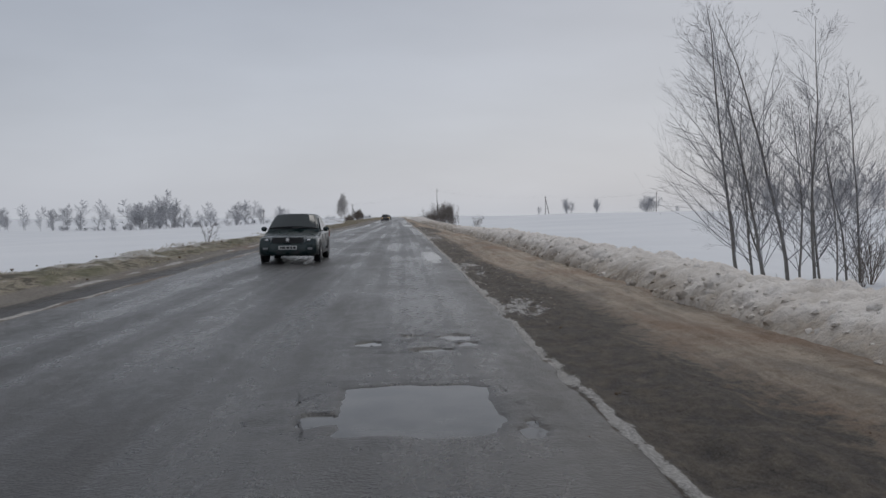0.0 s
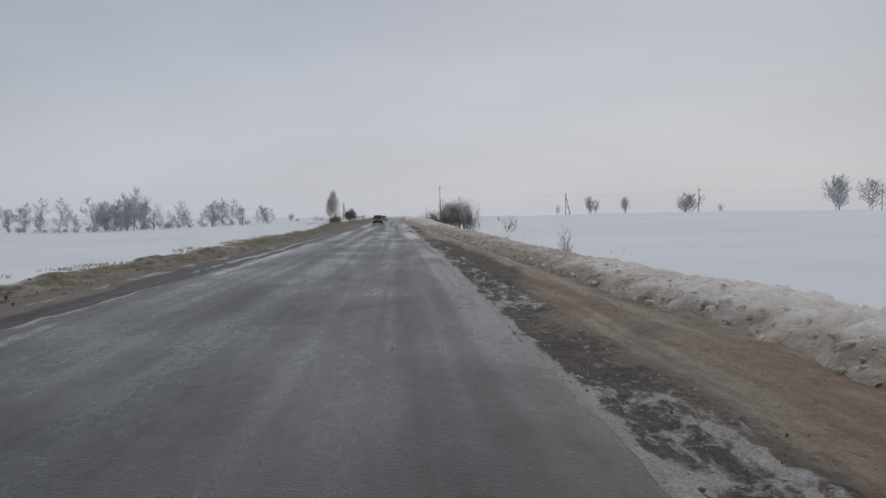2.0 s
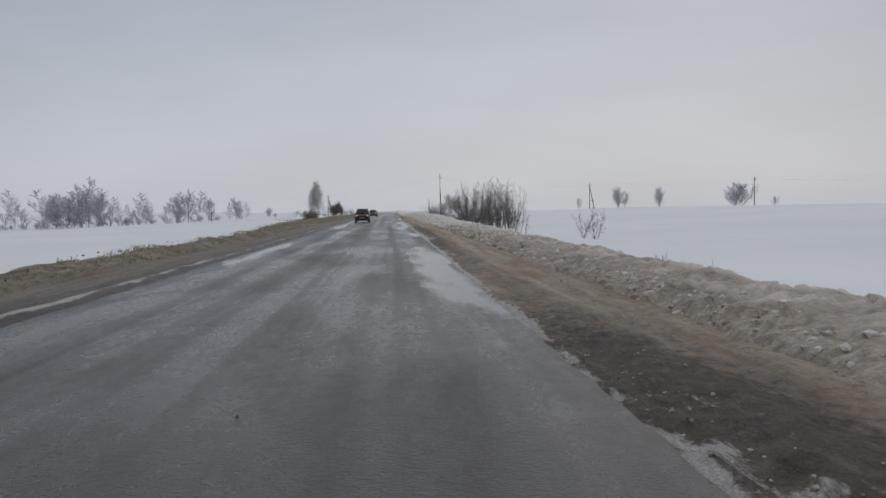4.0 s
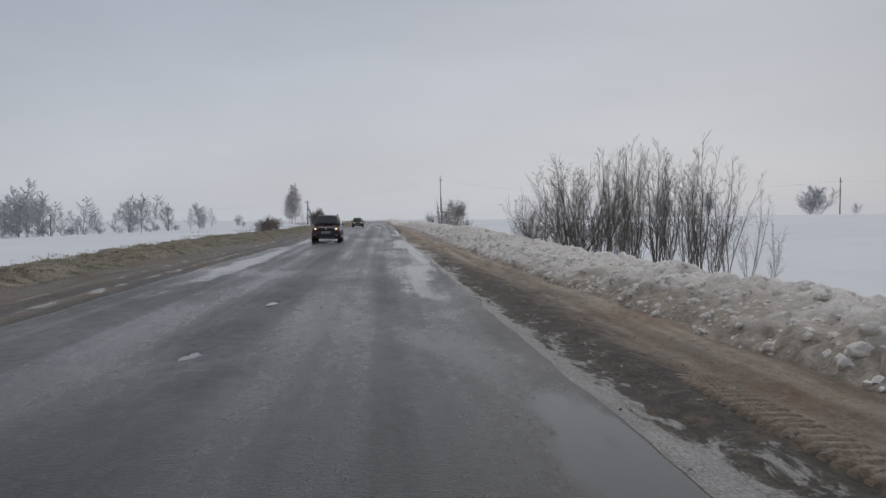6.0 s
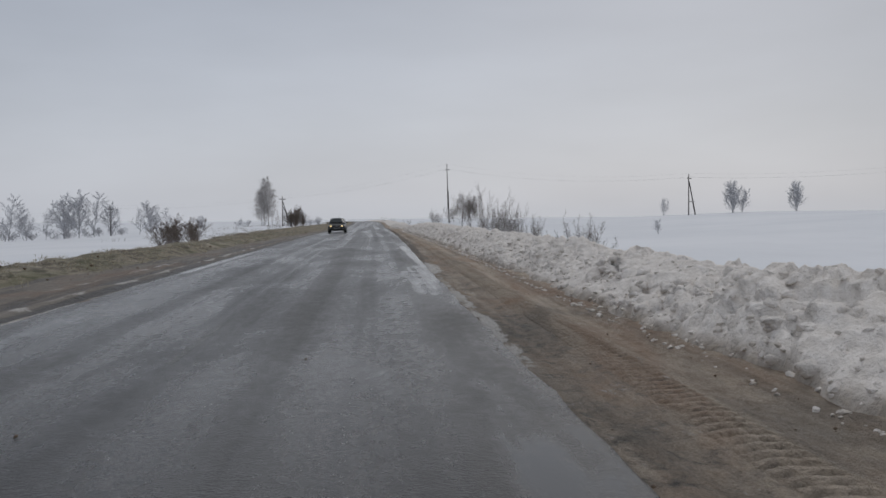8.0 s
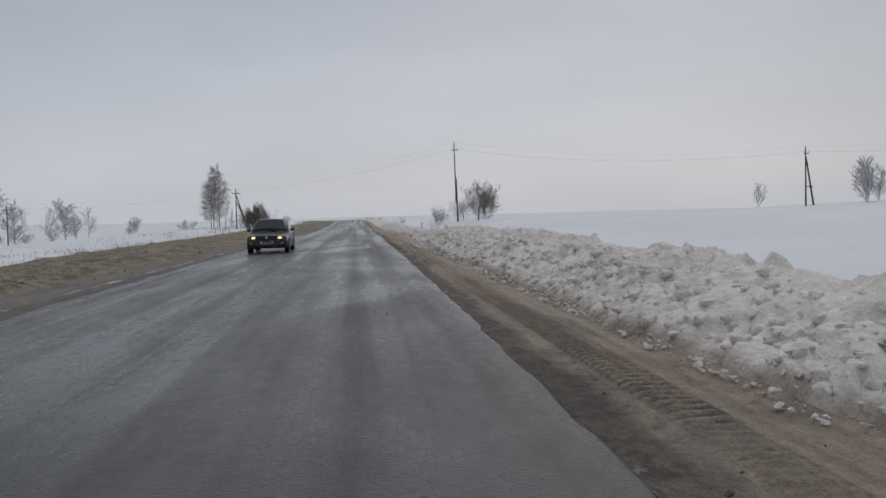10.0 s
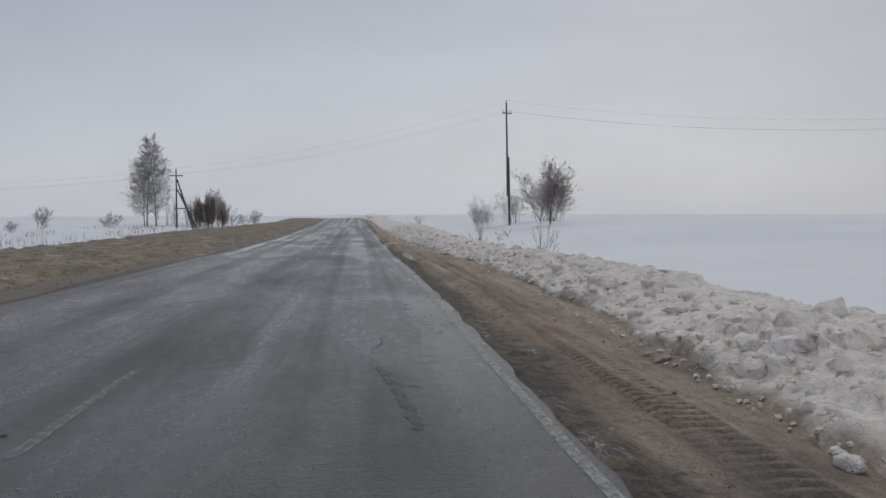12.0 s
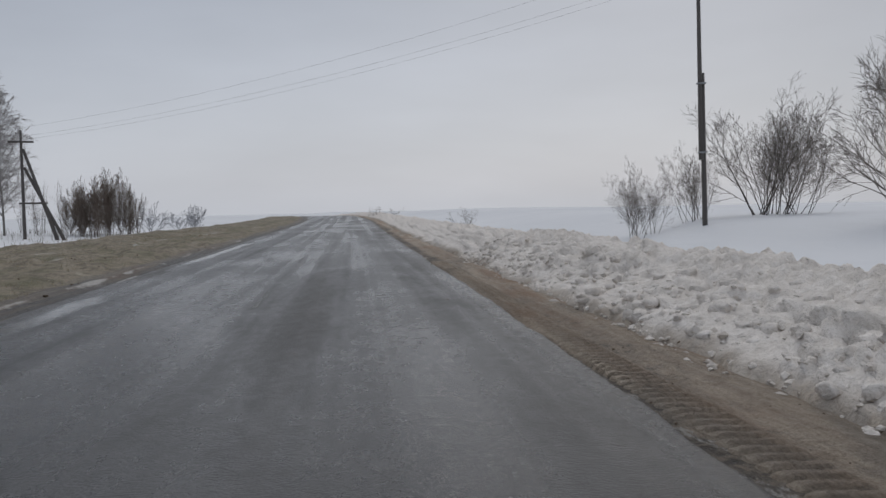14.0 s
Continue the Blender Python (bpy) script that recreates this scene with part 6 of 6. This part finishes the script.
def car(name, x, y, z, L, W, H, wb, r, paint, label, lamp_lit, shape, rails=False, cladding=False, aerial=False, grille_bar=False, size=0.93):
    """A car with its nose towards -y: stations give (y, half width, bottom, shoulder, crown)."""
    ob = empty(name, x, y, z, 0.0, label, "car")
    ob.scale = (size, size, size)
    hw = W / 2
    sh = shape["shoulder"]
    hood_f, hood_b, deck = shape["nose"], shape["cowl"], shape["deck"]
    ov = shape["front"]
    ya, yb, yc, yd = shape["glass"]
    st = [(0.00, hw * 0.90, 0.30, hood_f - 0.04, hood_f - 0.02), (0.035, hw * 0.945, 0.24, hood_f - 0.015, hood_f + 0.01), (0.16, hw * 0.97, 0.21, hood_f + 0.01, hood_f + 0.035), (0.40, hw * 0.99, 0.21, hood_f + 0.03, hood_f + 0.06),
          (ov, hw, 0.22, hood_f + 0.05, hood_f + 0.10), (ya, hw, 0.22, sh - 0.02, hood_b), (ya + 0.45, hw, 0.22, sh, sh + 0.01), (L * 0.55, hw * 1.005, 0.22, sh + 0.015, sh + 0.02),
          (ov + wb, hw, 0.24, sh + 0.02, sh + 0.03), (yd, hw * 0.985, 0.26, deck - 0.03, deck), (L - 0.14, hw * 0.95, 0.28, deck - 0.06, deck - 0.02), (L - 0.03, hw * 0.90, 0.34, deck - 0.12, deck - 0.09), (L, hw * 0.84, 0.42, deck - 0.18, deck - 0.16)]
    rings = []
    for yy, w, zb, zs, zc in st:
        half = [(w * 0.86, zb), (w * 0.97, zb + 0.07), (w, zb + 0.20), (w * 1.0, zb + (zs - zb) * 0.62), (w * 0.985, zs - 0.10), (w * 0.955, zs - 0.03), (w * 0.88, zs), (w * 0.45, zc - 0.005)]
        rings.append([(px, yy, pz) for px, pz in half] + [(0, yy, zc)] + [(-px, yy, pz) for px, pz in reversed(half)] + [(0, yy, zb)])
    bm = bmesh.new()
    loft(bm, rings)
    body = part("body", bm, paint, ob, smooth=True)
    # cabin
    wt, wbs = hw * 0.72, hw * 0.905
    zr_ = H - 0.02
    def ring(yy, zlow, zhigh, wlow, whigh, bulge=0.02):
        k = [(wlow, zlow), (wlow * 0.3 + whigh * 0.7 + 0.012, zlow * 0.3 + zhigh * 0.7), (whigh, zhigh - 0.03), (whigh * 0.90, zhigh), (whigh * 0.4, zhigh + bulge)]
        return [(px, yy, pz) for px, pz in k] + [(-px, yy, pz) for px, pz in reversed(k)]
    bm = bmesh.new()
    loft(bm, [ring(ya, sh - 0.08, hood_b - 0.02, wbs, wbs * 0.97), ring(ya + (yb - ya) * 0.5, sh - 0.08, (hood_b + zr_) / 2, wbs, (wt + wbs) / 2, 0.008), ring(yb, sh - 0.06, zr_ - 0.02, wbs, wt), ring((yb + yc) / 2, sh - 0.04, zr_, wbs, wt * 1.01),
              ring(yc, sh - 0.04, zr_ - 0.03, wbs, wt), ring(yc + (yd - yc) * 0.55, sh - 0.06, (deck + zr_) / 2 + 0.02, wbs * 0.98, (wt + wbs) / 2 * 0.98), ring(yd, sh - 0.08, deck - 0.01, wbs * 0.96, wbs * 0.93)])
    cabin = part("cabin", bm, paint, ob, smooth=True)
    # windows
    g = 0.006
    f1 = 0.86
    ws = [(-wbs * 0.90, ya + 0.03, hood_b + 0.01), (wbs * 0.90, ya + 0.03, hood_b + 0.01), (wt * 0.88, ya + (yb - ya) * f1, hood_b + (zr_ - hood_b) * f1), (-wt * 0.88, ya + (yb - ya) * f1, hood_b + (zr_ - hood_b) * f1)]
    bm = bmesh.new()
    nrm = Vector((0, -(zr_ - hood_b), (yb - ya)))
    bowed(bm, ws, 0.034, nrm, 0.05)
    part("windscreen", bm, M_GLASS, ob, "dark windscreen glass")
    bm = bmesh.new()
    bowed(bm, inset(ws, 1.045), 0.026, nrm, 0.05)
    part("windscreen_seal", bm, M_PLASTIC, ob, "black rubber windscreen seal")
    bm = bmesh.new()
    quad(bm, [(-wbs * 0.85, yd - 0.05, deck + 0.02), (wbs * 0.85, yd - 0.05, deck + 0.02), (wt * 0.86, yc + 0.05, zr_ - 0.05), (-wt * 0.86, yc + 0.05, zr_ - 0.05)], 0.03, (0, zr_ - deck, yd - yc))
    part("rear_window", bm, M_GLASS, ob)
    mid = (yb + yc) / 2 + 0.05
    for s in (-1, 1):
        def sidep(yy, k):
            zz = sh + 0.0 + (zr_ - 0.08 - sh) * k
            ww = wbs + (wt - wbs) * (k * 0.92)
            return (s * (ww + 0.022), yy, zz)
        fr = [sidep(ya + 0.38, 0.04), sidep(mid - 0.04, 0.04), sidep(mid - 0.04, 0.93), sidep(yb + 0.12, 0.93)]
        re_ = [sidep(mid + 0.04, 0.04), sidep(yd - 0.42, 0.04), sidep(yc + 0.05, 0.90), sidep(mid + 0.04, 0.93)]
        for pane in (fr, re_):
            bm = bmesh.new()
            quad(bm, pane, 0.016, (s, 0, 0.35))
            part("side_window", bm, M_GLASS, ob)
        bm = bmesh.new()
        box(bm, s * hw + (0.0 if s > 0 else -0.17), ya + 0.42, sh - 0.01, s * hw + (0.17 if s > 0 else 0.0), ya + 0.52, sh + 0.13, 0.03)
        part("mirror", bm, paint if not cladding else M_STEEL, ob, "door mirror housing", True)
        for dy in (mid - 0.16, yd - 0.62):
            bm = bmesh.new()
            box(bm, s * hw - 0.012 if s > 0 else s * hw - 0.018, dy - 0.09, sh - 0.13, s * hw + 0.018 if s > 0 else s * hw + 0.012, dy + 0.09, sh - 0.095, 0.006)
            part("door_handle", bm, paint, ob)
        for dy in (mid, ya + 0.34):
            bm = bmesh.new()
            box(bm, s * hw * 1.002 - 0.006, dy - 0.004, 0.36, s * hw * 1.002 + 0.006, dy + 0.004, sh - 0.10)
            part("door_gap", bm, M_PLASTIC, ob, "dark gap at a door's edge")
        bm = bmesh.new()
        box(bm, s * hw - 0.02, ov + 0.36, 0.24 if not cladding else 0.26, s * hw + 0.02, ov + wb - 0.36, 0.33 if not cladding else 0.36, 0.01)
        part("sill", bm, M_STEEL if cladding else M_PLASTIC, ob, "side sill strip")
        for yy in (ov, ov + wb):
            bm = bmesh.new()
            bmesh.ops.create_cone(bm, cap_ends=True, segments=30, radius1=r * 1.17, radius2=r * 1.17, depth=0.05, matrix=Matrix.Translation((s * (hw - 0.012), yy, r + 0.02)) @ Matrix.Rotation(math.pi / 2, 4, "Y"))
            part("wheel_arch", bm, M_PLASTIC, ob, "black wheel arch")
            wheel(ob, s * (hw - 0.085), yy, r, 0.20, s, M_RIM)
    # nose
    lz = shape["lamp_z"]
    lw, lh = shape["lamp"]
    bm = bmesh.new()
    zt = lz - lh * 0.62
    rings = []
    for k in range(17):
        a = -1 + k / 8
        yf = -0.06 + 0.26 * abs(a) ** 3.2
        prof_ = [(yf + 0.05, 0.24), (yf + 0.005, 0.29), (yf, 0.36), (yf, zt - 0.08), (yf + 0.015, zt - 0.03), (yf + 0.06, zt), (yf + 0.22, zt), (yf + 0.22, 0.24)]
        rings.append([(a * hw * 0.985, py, pz) for py, pz in prof_])
    loft(bm, rings)
    part("front_bumper", bm, M_PLASTIC if cladding else paint, ob, "moulded front bumper", True)
    if shape.get("boxy"):
        bm = bmesh.new()
        loft(bm, [[(a * hw * 0.99, -0.066 + 0.26 * abs(a) ** 3.2 + dy, pz) for dy, pz in ((0.0, zt - 0.10), (-0.012, zt - 0.09), (-0.012, zt - 0.055), (0.0, zt - 0.045), (0.05, zt - 0.045), (0.05, zt - 0.10))] for a in [-1 + q / 8 for q in range(17)]])
        part("bumper_strip", bm, M_PLASTIC, ob, "black rubbing strip along the bumper", True)
    bm = bmesh.new()
    box(bm, -hw * 0.40, -0.055, 0.27, hw * 0.40, 0.05, 0.40, 0.02)
    part("air_intake", bm, M_PLASTIC, ob)
    gx = hw * 0.93 - lw
    bm = bmesh.new()
    box(bm, -gx, -0.03, lz - lh * 0.55, gx, 0.10, lz + lh * 0.50, 0.015)
    grille = part("grille", bm, M_PLASTIC, ob, "black slatted radiator grille")
    for k in range(3):
        zz = lz - lh * 0.35 + k * lh * 0.33
        bm = bmesh.new()
        box(bm, -gx * 0.96, -0.040, zz - 0.008, gx * 0.96, -0.02, zz + 0.008, 0.003)
        part("slat", bm, M_PLASTIC, grille)
    if grille_bar:
        bm = bmesh.new()
        box(bm, -gx * 1.05, -0.045, lz + lh * 0.45, gx * 1.05, 0.02, lz + lh * 0.45 + 0.04, 0.01)
        part("grille_bar", bm, M_CHROME, ob, "chrome bar above the grille")
        bm = bmesh.new()
        box(bm, -hw * 0.66, -0.058, 0.262, hw * 0.66, 0.0, 0.29, 0.008)
        part("skid_trim", bm, M_STEEL, ob, "bright trim under the bumper")
    bm = bmesh.new()
    bmesh.ops.create_cone(bm, cap_ends=True, segments=18, radius1=0.055, radius2=0.05, depth=0.02, matrix=Matrix.Translation((0, -0.045, lz + lh * 0.1)) @ Matrix.Rotation(math.pi / 2, 4, "X"))
    part("badge", bm, M_CHROME, ob, "round plain badge")
    for s in (-1, 1):
        bm = bmesh.new()
        box(bm, min(s * gx, s * (gx + lw)), -0.014, lz - lh / 2, max(s * gx, s * (gx + lw)), 0.20, lz + lh / 2, 0.022)
        for v in bm.verts:
            v.co.y += 0.10 * max(0, (abs(v.co.x) - gx) / lw) ** 1.5
        hl = part("headlight", bm, M_LENS, ob, "clear headlamp", True)
        bm = bmesh.new()
        cx = s * (gx + lw * 0.45)
        if shape.get("boxy"):
            cx = s * (gx + lw * 0.30)
            bmesh.ops.create_uvsphere(bm, u_segments=16, v_segments=8, radius=lh * 0.36, matrix=Matrix.Translation((cx, -0.012, lz)) @ Matrix.Diagonal((1.5, 0.25, 0.85, 1)))
        else:
            bmesh.ops.create_uvsphere(bm, u_segments=16, v_segments=8, radius=lh * 0.30, matrix=Matrix.Translation((cx, -0.012, lz)) @ Matrix.Diagonal((1.3, 0.3, 0.9, 1)))
        part("reflector", bm, M_LAMP_ON if lamp_lit else M_CHROME, hl, "lit yellow-white lamp" if lamp_lit else "", True)
        if shape.get("boxy"):
            bm = bmesh.new()
            box(bm, min(s * (gx + lw * 0.80), s * (gx + lw * 0.99)), 0.045, lz - lh * 0.44, max(s * (gx + lw * 0.80), s * (gx + lw * 0.99)), 0.10, lz + lh * 0.44, 0.01)
            part("indicator", bm, M_AMBER, hl)
            bm = bmesh.new()
            box(bm, s * hw - 0.015, ov + 0.38, 0.55, s * hw + 0.015, ov + wb - 0.38, 0.60, 0.008)
            part("side_moulding", bm, M_STEEL, ob, "pale rubbing strip along the doors")
        bm = bmesh.new()
        box(bm, s * hw * 0.74 - 0.07, -0.058, 0.40, s * hw * 0.74 + 0.07, 0.0, 0.46, 0.01)
        part("fog_lamp", bm, M_LENS, ob)
    pz = shape["plate_z"]
    bm = bmesh.new()
    box(bm, -0.26, -0.075, pz - 0.056, 0.26, -0.05, pz + 0.056, 0.006)
    plate = part("number_plate", bm, M_PLATE, ob, "white plate with dark bars")
    for bx, bw in ((-0.19, 0.04), (-0.11, 0.09), (0.01, 0.09), (0.105, 0.05), (0.195, 0.07)):
        bm = bmesh.new()
        box(bm, bx - bw / 2, -0.081, pz - 0.032, bx + bw / 2, -0.074, pz + 0.03)
        part("bar", bm, M_PLATEBAR, plate)
    bm = bmesh.new()
    box(bm, -hw * 0.92, L - 0.16, 0.28, hw * 0.92, L + 0.03, 0.56, 0.04)
    part("rear_bumper", bm, M_PLASTIC if cladding else paint, ob, smooth=True)
    for s in (-1, 1):
        bm = bmesh.new()
        box(bm, s * hw * 0.86 - 0.10, L - 0.16, deck - 0.34, s * hw * 0.86 + 0.10, L + 0.005, deck - 0.14, 0.02)
        part("tail_light", bm, M_TAIL, ob)
    if rails:
        for s in (-1, 1):
            bm = bmesh.new()
            rod(bm, (s * wt * 0.93, yb + 0.1, H + 0.035), (s * wt * 0.93, yc, H + 0.035), 0.018, 0.018, 8)
            for yy in (yb + 0.12, (yb + yc) / 2, yc - 0.02):
                rod(bm, (s * wt * 0.93, yy, H - 0.04), (s * wt * 0.93, yy, H + 0.035), 0.022, 0.018, 8)
            part("roof_rail", bm, M_STEEL, ob)
    if aerial:
        bm = bmesh.new()
        rod(bm, (0.1, yc - 0.1, H), (0.16, yc + 0.15, H + 0.42), 0.006, 0.003, 6)
        part("aerial", bm, M_PLASTIC, ob)
    for s in (-1, 1):
        bm = bmesh.new()
        rod(bm, (s * 0.05, ya - 0.06, hood_b + 0.02), (s * 0.05 + 0.50, ya + 0.02, hood_b + 0.06), 0.010, 0.008, 6)
        part("wiper", bm, M_PLASTIC, ob)
    return ob


def on_road(y):
    return float(road_z(y)) + 0.004


car("sedan_car", -2.95, 22.6, on_road(25), 4.50, 1.70, 1.43, 2.60, 0.305, M_GREEN, "dark green saloon car on the wet oncoming lane", False,
    dict(shoulder=0.90, nose=0.74, cowl=0.97, deck=0.98, front=0.88, glass=(1.28, 2.02, 3.15, 3.95), lamp_z=0.67, lamp=(0.36, 0.15), plate_z=0.46))
car("hatchback_car", -3.0, 179.0, on_road(181), 4.05, 1.68, 1.60, 2.59, 0.32, M_RED, "dark red raised hatchback with its headlamps lit", True,
    dict(shoulder=1.00, nose=0.84, cowl=1.06, deck=1.08, front=0.82, glass=(1.08, 1.80, 3.20, 3.92), lamp_z=0.79, lamp=(0.34, 0.15), plate_z=0.58), rails=True, cladding=True, grille_bar=True)
car("sedan_car", -3.42, 259.9, on_road(261), 4.60, 1.70, 1.43, 2.62, 0.30, M_GREY, "muddy grey older saloon with its headlamps lit", True,
    dict(shoulder=0.90, nose=0.74, cowl=0.95, deck=0.99, front=0.90, glass=(1.32, 2.02, 3.20, 3.90), lamp_z=0.655, lamp=(0.36, 0.15), plate_z=0.46, boxy=True), aerial=True, size=1.0)

build_clods()
build_far_wood()
build_grass()
